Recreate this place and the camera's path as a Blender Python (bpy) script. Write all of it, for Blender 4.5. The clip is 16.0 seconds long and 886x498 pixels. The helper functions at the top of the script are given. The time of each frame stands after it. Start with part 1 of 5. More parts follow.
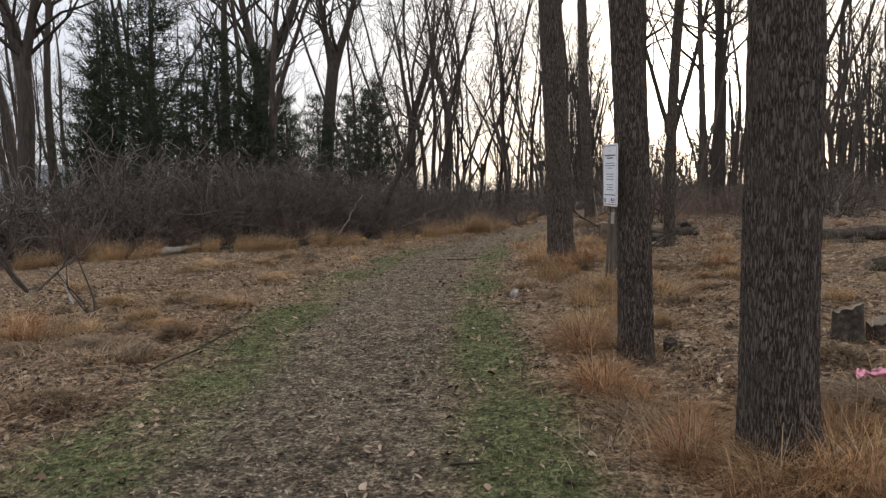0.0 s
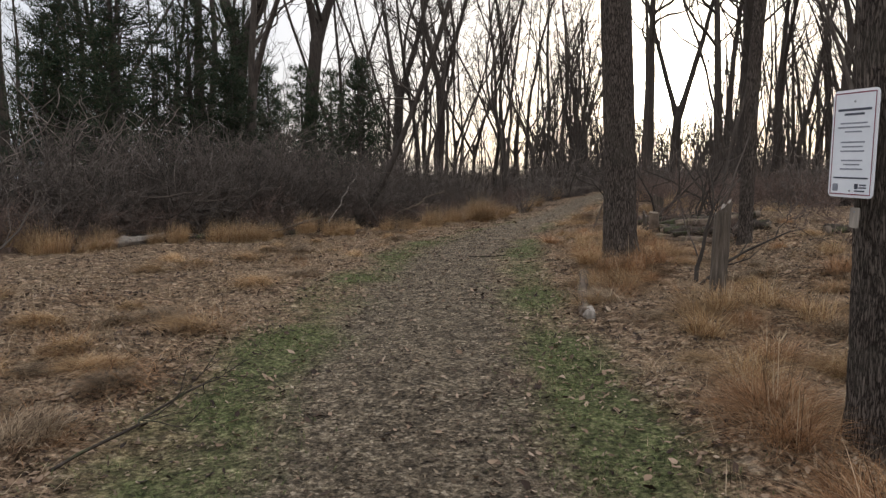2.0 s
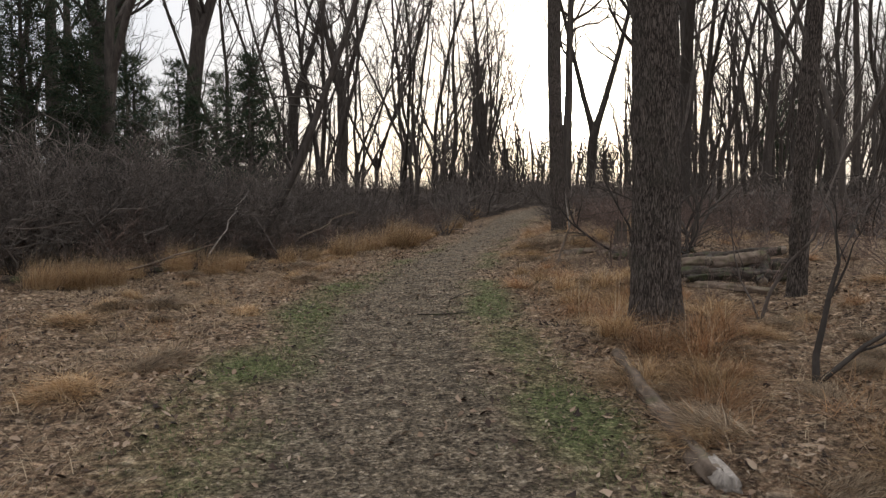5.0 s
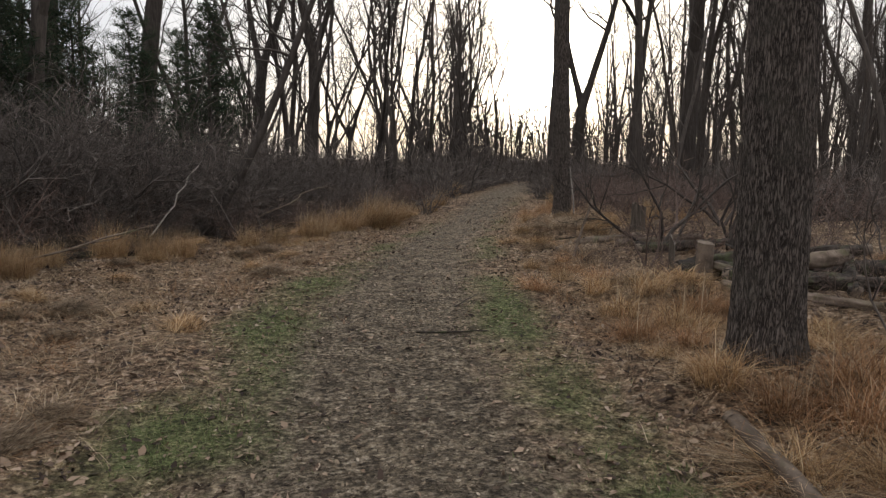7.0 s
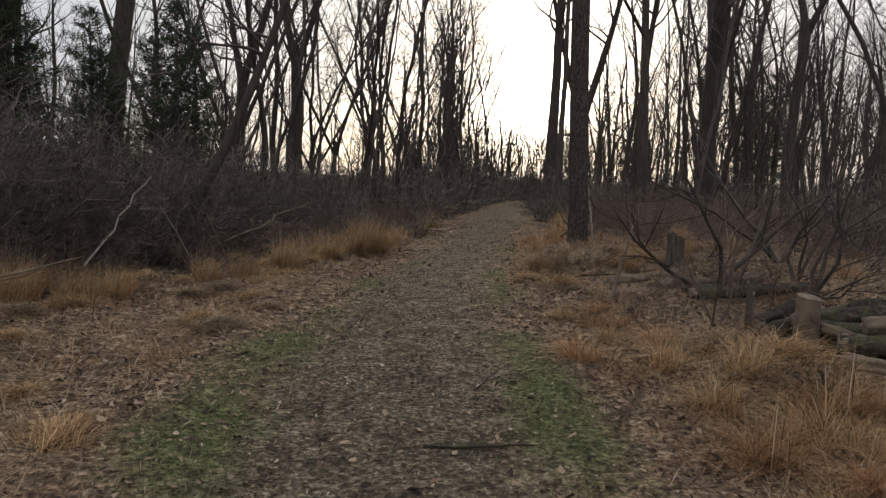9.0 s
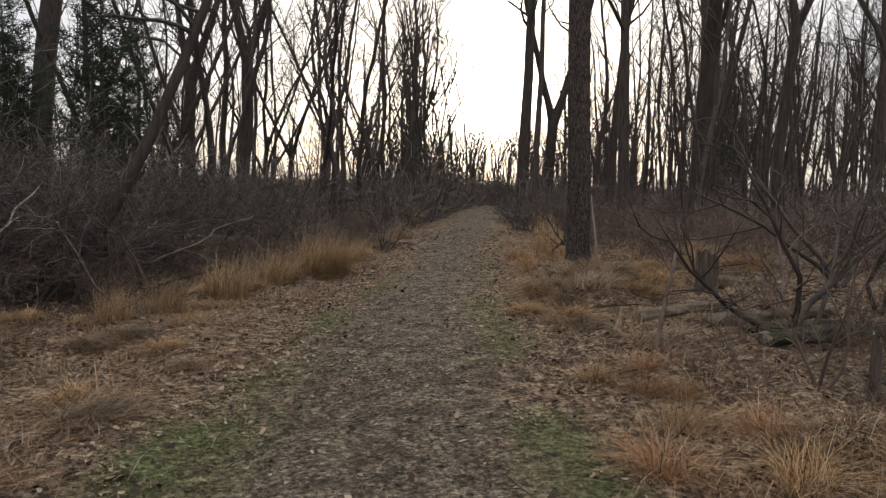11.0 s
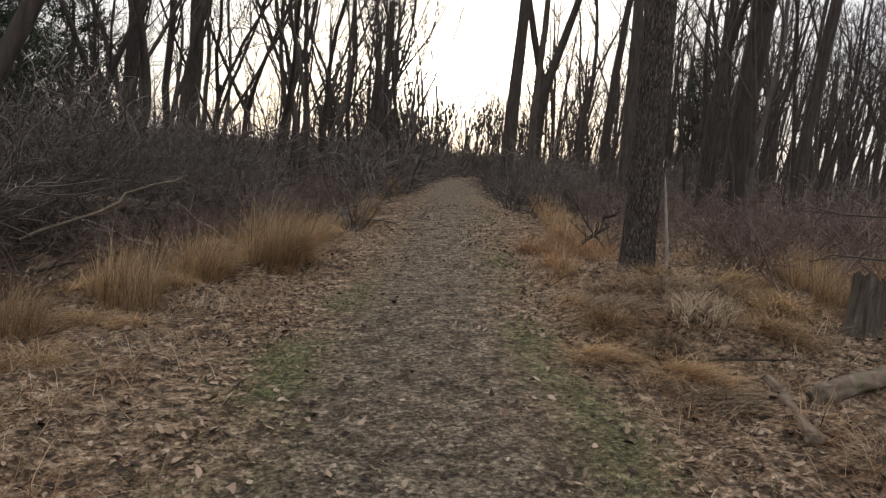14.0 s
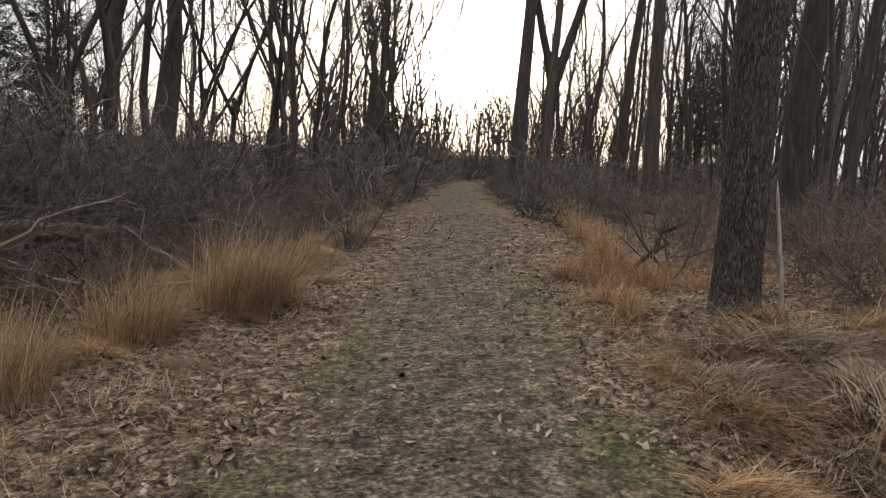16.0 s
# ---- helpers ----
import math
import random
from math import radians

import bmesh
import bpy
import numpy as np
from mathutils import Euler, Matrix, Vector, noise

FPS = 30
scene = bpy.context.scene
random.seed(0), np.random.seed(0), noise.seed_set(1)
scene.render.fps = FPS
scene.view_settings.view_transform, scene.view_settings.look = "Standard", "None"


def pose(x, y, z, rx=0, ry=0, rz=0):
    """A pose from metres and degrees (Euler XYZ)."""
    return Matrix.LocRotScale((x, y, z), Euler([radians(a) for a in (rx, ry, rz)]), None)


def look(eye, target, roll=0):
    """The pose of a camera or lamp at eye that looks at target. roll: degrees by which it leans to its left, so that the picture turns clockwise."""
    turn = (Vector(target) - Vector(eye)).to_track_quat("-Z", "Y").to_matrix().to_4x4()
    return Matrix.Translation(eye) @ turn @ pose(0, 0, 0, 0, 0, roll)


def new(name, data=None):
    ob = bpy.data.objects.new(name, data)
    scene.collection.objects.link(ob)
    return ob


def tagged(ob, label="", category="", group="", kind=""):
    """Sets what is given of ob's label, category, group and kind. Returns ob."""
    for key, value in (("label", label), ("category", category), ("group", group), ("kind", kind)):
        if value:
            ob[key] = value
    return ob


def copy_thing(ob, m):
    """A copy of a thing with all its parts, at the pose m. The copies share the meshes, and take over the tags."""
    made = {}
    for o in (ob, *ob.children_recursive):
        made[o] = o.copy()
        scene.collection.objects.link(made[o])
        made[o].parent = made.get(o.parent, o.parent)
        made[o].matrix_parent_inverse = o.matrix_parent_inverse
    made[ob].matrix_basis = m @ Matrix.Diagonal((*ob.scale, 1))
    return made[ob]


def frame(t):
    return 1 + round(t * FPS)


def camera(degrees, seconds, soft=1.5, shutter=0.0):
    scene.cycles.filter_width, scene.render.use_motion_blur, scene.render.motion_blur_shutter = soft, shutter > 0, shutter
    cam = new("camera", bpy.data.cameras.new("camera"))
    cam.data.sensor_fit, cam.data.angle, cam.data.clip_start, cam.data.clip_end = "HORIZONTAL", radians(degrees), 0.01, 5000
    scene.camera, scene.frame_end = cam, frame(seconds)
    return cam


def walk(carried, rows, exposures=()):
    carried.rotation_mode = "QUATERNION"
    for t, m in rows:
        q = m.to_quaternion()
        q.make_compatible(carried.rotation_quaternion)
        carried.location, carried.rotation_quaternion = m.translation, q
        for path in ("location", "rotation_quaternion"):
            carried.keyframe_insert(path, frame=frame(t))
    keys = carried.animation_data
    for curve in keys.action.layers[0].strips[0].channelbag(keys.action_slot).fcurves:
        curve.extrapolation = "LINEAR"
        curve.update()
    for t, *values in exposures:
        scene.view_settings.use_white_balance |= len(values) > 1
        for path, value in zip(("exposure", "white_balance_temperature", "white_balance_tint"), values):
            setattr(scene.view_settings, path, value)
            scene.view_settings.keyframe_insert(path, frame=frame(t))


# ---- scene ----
cam = camera(65.2, 16.0, soft=1.35)
METRES, EYE, TILT, LEAN, TURN = 18.5, 1.5, -4.8, 1.5, 0.0
ROWS = [
    (0.0, 0.0, 0.0, 0.0, 0.0, 0.0, 0.0),
    (0.5, -0.0097, 0.0387, 0.0008, 2.91, -1.85, -0.52),
    (1.0, -0.0193, 0.0733, 0.0027, 0.86, -3.25, -1.5),
    (1.5, -0.0284, 0.1076, 0.0069, 1.04, -3.13, -1.8),
    (2.0, -0.0395, 0.144, 0.0098, -1.8, -1.36, -0.55),
    (2.5, -0.0474, 0.1783, 0.0125, -2.86, -0.49, -1.56),
    (3.0, -0.0507, 0.2101, 0.0158, -4.36, -0.09, -1.22),
    (3.5, -0.0546, 0.2434, 0.0217, -7.75, 0.55, -1.83),
    (6.0, -0.0628, 0.4048, 0.036, -12.1, -0.41, -0.75),
    (6.5, -0.062, 0.4329, 0.0384, -13.33, -0.01, -1.51),
    (7.0, -0.0591, 0.4604, 0.0409, -13.17, -2.31, -1.57),
    (7.5, -0.0558, 0.4912, 0.0454, -14.02, -1.41, -2.82),
    (8.0, -0.0495, 0.5199, 0.0472, -14.94, 0.88, -2.95),
    (8.5, -0.0476, 0.5471, 0.0477, -14.52, 0.33, -2.3),
    (9.0, -0.0449, 0.5753, 0.0522, -14.42, -0.89, -2.24),
    (11.5, -0.0232, 0.7215, 0.0665, -18.92, -0.34, -1.21),
    (12.0, -0.0214, 0.7502, 0.067, -19.8, -0.28, -0.88),
    (12.5, -0.021, 0.78, 0.0686, -17.18, -0.75, -1.92),
    (13.0, -0.019, 0.8094, 0.072, -17.87, -0.77, 0.03),
    (13.5, -0.0118, 0.839, 0.0732, -19.49, -1.47, -2.2),
    (14.0, -0.004, 0.8669, 0.0742, -21.2, -2.86, -4.75),
    (14.5, 0.0035, 0.8923, 0.0774, -22.57, -3.34, -3.79),
    (15.0, 0.0127, 0.9206, 0.0806, -23.9, -1.6, -3.22),
    (15.5, 0.02, 0.9508, 0.0817, -21.14, -2.11, -3.63),
    (16.0, 0.0283, 0.9788, 0.0839, -21.21, -2.67, -3.28),
]
walk(cam, [(t, pose(0, 0, EYE, TILT, LEAN, TURN) @ pose(METRES * x, METRES * y, METRES * z, 90 + pitch, roll, yaw)) for t, x, y, z, yaw, pitch, roll in ROWS],
     exposures=[(0.0, 0.48), (0.5, 0.32), (1.0, 0.50), (1.5, 0.55), (2.0, 0.42), (2.5, 0.32), (3.0, 0.05), (3.5, -0.12), (6.0, 0.62), (6.5, 0.42), (7.0, 0.30), (7.5, 0.48), (8.0, 0.42), (8.5, 0.20), (9.0, 0.05), (11.5, 0.35), (12.5, 0.32), (13.0, 0.24), (13.5, 0.22), (14.0, 0.48), (14.5, 0.68), (15.5, 0.64), (16.0, 0.64)])

# ---- light ----
SUN_AZ, SUN_EL = 20.3, 6.4          # degrees to the right of +y, and above the horizon
world = bpy.data.worlds.new("evening_sky")
scene.world = world
world.use_nodes = True
wn = world.node_tree
sky = wn.nodes.new("ShaderNodeTexSky")
sky.sky_type, sky.sun_disc = "NISHITA", False
sky.sun_elevation, sky.sun_rotation = radians(SUN_EL), radians(SUN_AZ)
sky.air_density, sky.dust_density, sky.ozone_density = 0.5, 3.0, 1.5
wn.links.new(sky.outputs[0], wn.nodes["Background"].inputs[0])
wn.nodes["Background"].inputs[1].default_value = 0.032


def sky_node(kind, op="", **values):
    """A node of the sky's tree; values are links or numbers by input index (i0, i1, ...)."""
    nd = wn.nodes.new(kind)
    if op:
        nd.operation = op
    for key, val in values.items():
        if isinstance(val, (int, float, tuple)):
            nd.inputs[int(key[1:])].default_value = val
        else:
            wn.links.new(val, nd.inputs[int(key[1:])])
    return nd


SUN_WAY = (math.sin(radians(SUN_AZ)) * math.cos(radians(SUN_EL)), math.cos(radians(SUN_AZ)) * math.cos(radians(SUN_EL)), math.sin(radians(SUN_EL)))
sky_way = wn.nodes.new("ShaderNodeTexCoord")
rise = sky_node("ShaderNodeSeparateXYZ", i0=sky_way.outputs["Generated"])
dome = sky_node("ShaderNodeMapRange", i0=rise.outputs["Z"], i3=0.41, i4=1.22)     # thin cloud, brightest overhead
toward = sky_node("ShaderNodeVectorMath", "DOT_PRODUCT", i0=sky_way.outputs["Generated"], i1=SUN_WAY).outputs["Value"]
tint = wn.nodes.new("ShaderNodeValToRGB")
tint.color_ramp.elements[0].position, tint.color_ramp.elements[0].color = 0.80, (0.935, 0.950, 0.995, 1)
tint.color_ramp.elements[1].position, tint.color_ramp.elements[1].color = 0.995, (1.0, 0.962, 0.930, 1)
wn.links.new(toward, tint.inputs[0])
veil = sky_node("ShaderNodeBackground", i0=tint.outputs[0], i1=dome.outputs[0])
both = sky_node("ShaderNodeAddShader", i0=wn.nodes["Background"].outputs[0], i1=veil.outputs[0])
away = sky_node("ShaderNodeMath", "SUBTRACT", i0=toward, i1=1.0)
for spread, power, colour in ((0.0016, 9.0, (1.0, 0.93, 0.78, 1)), (0.020, 0.55, (1.0, 0.95, 0.86, 1))):      # the bright halo of a low sun behind thin cloud
    fall = sky_node("ShaderNodeMath", "EXPONENT", i0=sky_node("ShaderNodeMath", "DIVIDE", i0=away.outputs[0], i1=spread).outputs[0])
    halo = sky_node("ShaderNodeBackground", i0=colour, i1=sky_node("ShaderNodeMath", "MULTIPLY", i0=fall.outputs[0], i1=power).outputs[0])
    both = sky_node("ShaderNodeAddShader", i0=both.outputs[0], i1=halo.outputs[0])
wn.links.new(both.outputs[0], wn.nodes["World Output"].inputs["Surface"])
sun = new("sun", bpy.data.lights.new("sun", "SUN"))
sun.data.energy, sun.data.angle, sun.data.color = 1.5, radians(10.0), (1.0, 0.80, 0.58)
sun.matrix_world = look((0, 0, 50), (-math.sin(radians(SUN_AZ)) * 50, -math.cos(radians(SUN_AZ)) * 50, 50 - 50 * math.tan(radians(SUN_EL))))

# glowing sphere much wider than the sun, its lens glare put into the shape
bm = bmesh.new()
bmesh.ops.create_uvsphere(bm, u_segments=32, v_segments=16, radius=46.0)
disc = bpy.data.meshes.new("sun_disc")
bm.to_mesh(disc)
bm.free()
glow = bpy.data.materials.new("sunlight")
glow.use_nodes = True
glow.node_tree.nodes["Principled BSDF"].inputs["Emission Color"].default_value = (1.0, 0.90, 0.72, 1)
glow.node_tree.nodes["Principled BSDF"].inputs["Emission Strength"].default_value = 60.0
disc.materials.append(glow)
low_sun = new("sun_disc", disc)
low_sun.location = (2000 * math.sin(radians(SUN_AZ)), 2000 * math.cos(radians(SUN_AZ)), 2000 * math.tan(radians(SUN_EL)))
tagged(low_sun, "low evening sun drawn wide with its glare", "sun", kind="structure")

# ---- materials ----


def material(name, stops, scale=(1, 1, 1), size=6.0, detail=6.0, rough=0.9, bump=0.0, bump_size=40.0, island=0.0, thing=0.0, spots=None, metal=0.0):
    """Noise between the colour stops, with fine relief; island and thing vary the brightness by mesh island and by object."""
    m = bpy.data.materials.new(name)
    m.use_nodes = True
    n, k = m.node_tree.nodes, m.node_tree.links
    b = n["Principled BSDF"]
    b.inputs["Roughness"].default_value, b.inputs["Metallic"].default_value = rough, metal
    b.inputs["Specular IOR Level"].default_value = 0.25
    tc, mp = n.new("ShaderNodeTexCoord"), n.new("ShaderNodeMapping")
    mp.inputs["Scale"].default_value = scale
    k.new(tc.outputs["Object"], mp.inputs["Vector"])
    no = n.new("ShaderNodeTexNoise")
    no.inputs["Scale"].default_value, no.inputs["Detail"].default_value = size, detail
    no.inputs["Roughness"].default_value = 0.65
    k.new(mp.outputs[0], no.inputs["Vector"])
    ramp = n.new("ShaderNodeValToRGB")
    e = ramp.color_ramp.elements
    while len(e) < len(stops):
        e.new(0.5)
    for i, (at, col) in enumerate(stops):
        e[i].position, e[i].color = at, (*col, 1)
    k.new(no.outputs["Fac"], ramp.inputs[0])
    out = ramp.outputs[0]
    if spots:
        s2 = n.new("ShaderNodeTexNoise")
        s2.inputs["Scale"].default_value, s2.inputs["Detail"].default_value = spots[1], 4.0
        k.new(tc.outputs["Object"], s2.inputs["Vector"])
        r2 = n.new("ShaderNodeMapRange")
        r2.inputs["From Min"].default_value, r2.inputs["From Max"].default_value = spots[2], spots[2] + 0.15
        r2.inputs["To Max"].default_value = spots[3]
        k.new(s2.outputs["Fac"], r2.inputs["Value"])
        mx = n.new("ShaderNodeMix")
        mx.data_type = "RGBA"
        k.new(r2.outputs[0], mx.inputs["Factor"])
        k.new(out, mx.inputs["A"])
        mx.inputs["B"].default_value = (*spots[0], 1)
        out = mx.outputs["Result"]
    for amount, node, socket in ((island, "ShaderNodeNewGeometry", "Random Per Island"), (thing, "ShaderNodeObjectInfo", "Random")):
        if amount:
            src, mr, hs = n.new(node), n.new("ShaderNodeMapRange"), n.new("ShaderNodeHueSaturation")
            mr.inputs["To Min"].default_value, mr.inputs["To Max"].default_value = 1 - amount, 1 + amount
            k.new(src.outputs[socket], mr.inputs["Value"])
            k.new(mr.outputs[0], hs.inputs["Value"])
            k.new(out, hs.inputs["Color"])
            out = hs.outputs[0]
    k.new(out, b.inputs["Base Color"])
    if bump:
        n3, bp = n.new("ShaderNodeTexNoise"), n.new("ShaderNodeBump")
        n3.inputs["Scale"].default_value, n3.inputs["Detail"].default_value = bump_size, 6.0
        k.new(mp.outputs[0], n3.inputs["Vector"])
        bp.inputs["Strength"].default_value, bp.inputs["Distance"].default_value = bump, 0.02
        k.new(n3.outputs["Fac"], bp.inputs["Height"])
        k.new(bp.outputs[0], b.inputs["Normal"])
    return m


def leafy(name, stops, island_ramp=True, rough=0.85, through_light=0.0):
    """One colour per leaf or blade, picked at random from the stops, with a little light passing through."""
    m = bpy.data.materials.new(name)
    m.use_nodes = True
    n, k = m.node_tree.nodes, m.node_tree.links
    b = n["Principled BSDF"]
    b.inputs["Roughness"].default_value, b.inputs["Specular IOR Level"].default_value = rough, 0.2
    geo, ramp = n.new("ShaderNodeNewGeometry"), n.new("ShaderNodeValToRGB")
    e = ramp.color_ramp.elements
    while len(e) < len(stops):
        e.new(0.5)
    for i, (at, col) in enumerate(stops):
        e[i].position, e[i].color = at, (*col, 1)
    k.new(geo.outputs["Random Per Island"], ramp.inputs[0])
    ob, mr, hs = n.new("ShaderNodeObjectInfo"), n.new("ShaderNodeMapRange"), n.new("ShaderNodeHueSaturation")
    mr.inputs["To Min"].default_value, mr.inputs["To Max"].default_value = 0.75, 1.2
    k.new(ob.outputs["Random"], mr.inputs["Value"])
    k.new(mr.outputs[0], hs.inputs["Value"])
    k.new(ramp.outputs[0], hs.inputs["Color"])
    k.new(hs.outputs[0], b.inputs["Base Color"])
    if through_light:
        tl, mix = n.new("ShaderNodeBsdfTranslucent"), n.new("ShaderNodeMixShader")
        k.new(hs.outputs[0], tl.inputs["Color"])
        mix.inputs[0].default_value = through_light
        k.new(b.outputs[0], mix.inputs[1])
        k.new(tl.outputs[0], mix.inputs[2])
        k.new(mix.outputs[0], n["Material Output"].inputs["Surface"])
    return m


def bark_material(name, ridge, furrow, lichen, size=44.0):
    """Long vertical plates of bark: weathered ridges parted by dark furrows, lichen blotches."""
    m = bpy.data.materials.new(name)
    m.use_nodes = True
    n, k = m.node_tree.nodes, m.node_tree.links
    b = n["Principled BSDF"]
    b.inputs["Roughness"].default_value, b.inputs["Specular IOR Level"].default_value = 0.95, 0.15
    tc, mp, wob, add = n.new("ShaderNodeTexCoord"), n.new("ShaderNodeMapping"), n.new("ShaderNodeTexNoise"), n.new("ShaderNodeVectorMath")
    mp.inputs["Scale"].default_value = (1, 1, 0.15)
    k.new(tc.outputs["Object"], mp.inputs["Vector"])
    wob.inputs["Scale"].default_value, wob.inputs["Detail"].default_value = 16.0, 5.0
    k.new(mp.outputs[0], wob.inputs["Vector"])
    sc = n.new("ShaderNodeVectorMath")
    sc.operation = "SCALE"
    sc.inputs["Scale"].default_value = 0.030
    k.new(wob.outputs["Color"], sc.inputs[0])
    k.new(mp.outputs[0], add.inputs[0])
    k.new(sc.outputs[0], add.inputs[1])
    vein, mid, side = n.new("ShaderNodeTexNoise"), n.new("ShaderNodeMath"), n.new("ShaderNodeMath")
    vein.inputs["Scale"].default_value, vein.inputs["Detail"].default_value, vein.inputs["Roughness"].default_value = size, 3.0, 0.5
    k.new(add.outputs[0], vein.inputs["Vector"])
    mid.operation, side.operation = "SUBTRACT", "ABSOLUTE"
    mid.inputs[1].default_value = 0.5
    k.new(vein.outputs["Fac"], mid.inputs[0])
    k.new(mid.outputs[0], side.inputs[0])
    grain = n.new("ShaderNodeTexNoise")
    grain.inputs["Scale"].default_value, grain.inputs["Detail"].default_value, grain.inputs["Roughness"].default_value = 60.0, 8.0, 0.8
    k.new(mp.outputs[0], grain.inputs["Vector"])
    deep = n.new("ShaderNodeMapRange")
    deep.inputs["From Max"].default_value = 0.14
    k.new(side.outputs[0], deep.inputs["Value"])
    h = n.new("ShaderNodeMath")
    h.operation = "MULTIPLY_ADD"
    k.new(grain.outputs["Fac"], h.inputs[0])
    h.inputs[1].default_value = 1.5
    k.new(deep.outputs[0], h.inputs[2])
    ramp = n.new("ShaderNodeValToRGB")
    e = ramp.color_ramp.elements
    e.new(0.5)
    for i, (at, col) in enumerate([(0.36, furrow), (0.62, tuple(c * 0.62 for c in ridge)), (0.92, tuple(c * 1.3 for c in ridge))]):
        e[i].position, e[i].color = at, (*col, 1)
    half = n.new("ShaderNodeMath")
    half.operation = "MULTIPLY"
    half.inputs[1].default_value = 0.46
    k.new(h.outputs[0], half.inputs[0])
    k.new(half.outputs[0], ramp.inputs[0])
    blot, mr, mx = n.new("ShaderNodeTexNoise"), n.new("ShaderNodeMapRange"), n.new("ShaderNodeMix")
    blot.inputs["Scale"].default_value, blot.inputs["Detail"].default_value = 3.5, 5.0
    k.new(tc.outputs["Object"], blot.inputs["Vector"])
    mr.inputs["From Min"].default_value, mr.inputs["From Max"].default_value, mr.inputs["To Max"].default_value = 0.50, 0.68, 0.45
    k.new(blot.outputs["Fac"], mr.inputs["Value"])
    mx.data_type = "RGBA"
    k.new(mr.outputs[0], mx.inputs["Factor"])
    k.new(ramp.outputs[0], mx.inputs["A"])
    mx.inputs["B"].default_value = (*lichen, 1)
    k.new(mx.outputs["Result"], b.inputs["Base Color"])
    bp = n.new("ShaderNodeBump")
    bp.inputs["Strength"].default_value, bp.inputs["Distance"].default_value = 1.0, 0.016
    k.new(h.outputs[0], bp.inputs["Height"])
    k.new(bp.outputs[0], b.inputs["Normal"])
    return m


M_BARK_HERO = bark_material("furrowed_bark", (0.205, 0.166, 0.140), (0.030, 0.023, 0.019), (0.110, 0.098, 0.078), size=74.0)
M_BARK = material("bark", [(0.3, (0.034, 0.027, 0.022)), (0.7, (0.098, 0.080, 0.067))], scale=(1, 1, 0.15), size=14, detail=7, rough=0.95, bump=0.8, bump_size=20, thing=0.25)
M_LIMB = material("limb_bark", [(0.3, (0.036, 0.029, 0.024)), (0.7, (0.090, 0.074, 0.062))], size=5, rough=0.95, thing=0.25)
M_TWIG = material("brush_twigs", [(0.3, (0.050, 0.040, 0.034)), (0.7, (0.160, 0.132, 0.112))], size=2.5, rough=0.95, island=0.65, thing=0.25)
M_TWIG_RED = material("reddish_twigs", [(0.3, (0.080, 0.054, 0.044)), (0.7, (0.21, 0.150, 0.122))], size=2.5, rough=0.95, island=0.6, thing=0.2)
M_NEEDLE = leafy("conifer_needles", [(0.0, (0.020, 0.036, 0.020)), (0.6, (0.042, 0.062, 0.034)), (1.0, (0.085, 0.078, 0.045))], through_light=0.15)
M_DRY = leafy("dry_orange_grass", [(0.0, (0.045, 0.025, 0.015)), (0.35, (0.305, 0.155, 0.074)), (0.75, (0.48, 0.282, 0.146)), (1.0, (0.62, 0.46, 0.31))], through_light=0.38)
M_STRAW = leafy("straw_grass", [(0.0, (0.055, 0.030, 0.016)), (0.35, (0.34, 0.200, 0.095)), (0.75, (0.58, 0.395, 0.215)), (1.0, (0.72, 0.56, 0.36))], through_light=0.45)
M_HAY = leafy("dead_matted_grass", [(0.0, (0.030, 0.020, 0.013)), (0.35, (0.150, 0.102, 0.064)), (0.75, (0.33, 0.240, 0.155)), (1.0, (0.54, 0.43, 0.30))], through_light=0.25)
M_DRY_PALE = leafy("dry_tan_grass", [(0.0, (0.040, 0.026, 0.016)), (0.5, (0.34, 0.235, 0.140)), (1.0, (0.68, 0.54, 0.37))], through_light=0.33)
M_GREEN = leafy("short_green_grass", [(0.0, (0.065, 0.085, 0.030)), (0.5, (0.140, 0.180, 0.066)), (0.75, (0.20, 0.215, 0.090)), (1.0, (0.36, 0.29, 0.17))], through_light=0.25)
M_LEAF = leafy("fallen_leaves", [(0.0, (0.022, 0.013, 0.009)), (0.40, (0.060, 0.037, 0.025)), (0.60, (0.22, 0.145, 0.094)), (0.93, (0.36, 0.260, 0.180)), (1.0, (0.41, 0.315, 0.230))], rough=0.7)
M_CRUMB = leafy("leaf_crumbs", [(0.0, (0.055, 0.036, 0.025)), (0.5, (0.15, 0.113, 0.075)), (0.9, (0.27, 0.207, 0.14)), (1.0, (0.42, 0.345, 0.255))], rough=0.85)
M_LOG = material("weathered_log", [(0.3, (0.055, 0.039, 0.028)), (0.55, (0.165, 0.122, 0.090)), (0.8, (0.30, 0.235, 0.18))], scale=(0.25, 0.25, 0.25), size=22, detail=8, bump=0.7, bump_size=30, thing=0.2, spots=((0.075, 0.085, 0.028), 5.0, 0.55, 0.55))
M_LOG_DARK = material("rotten_dark_log", [(0.3, (0.014, 0.011, 0.009)), (0.55, (0.052, 0.040, 0.031)), (0.8, (0.15, 0.12, 0.10))], size=16, detail=9, bump=1.0, bump_size=24, thing=0.2, spots=((0.060, 0.072, 0.026), 6.0, 0.52, 0.6))
M_ROT = material("bare_grey_wood", [(0.3, (0.15, 0.125, 0.105)), (0.6, (0.36, 0.315, 0.27)), (0.8, (0.52, 0.47, 0.42))], scale=(1, 1, 0.12), size=30, detail=7, bump=0.8, bump_size=40)
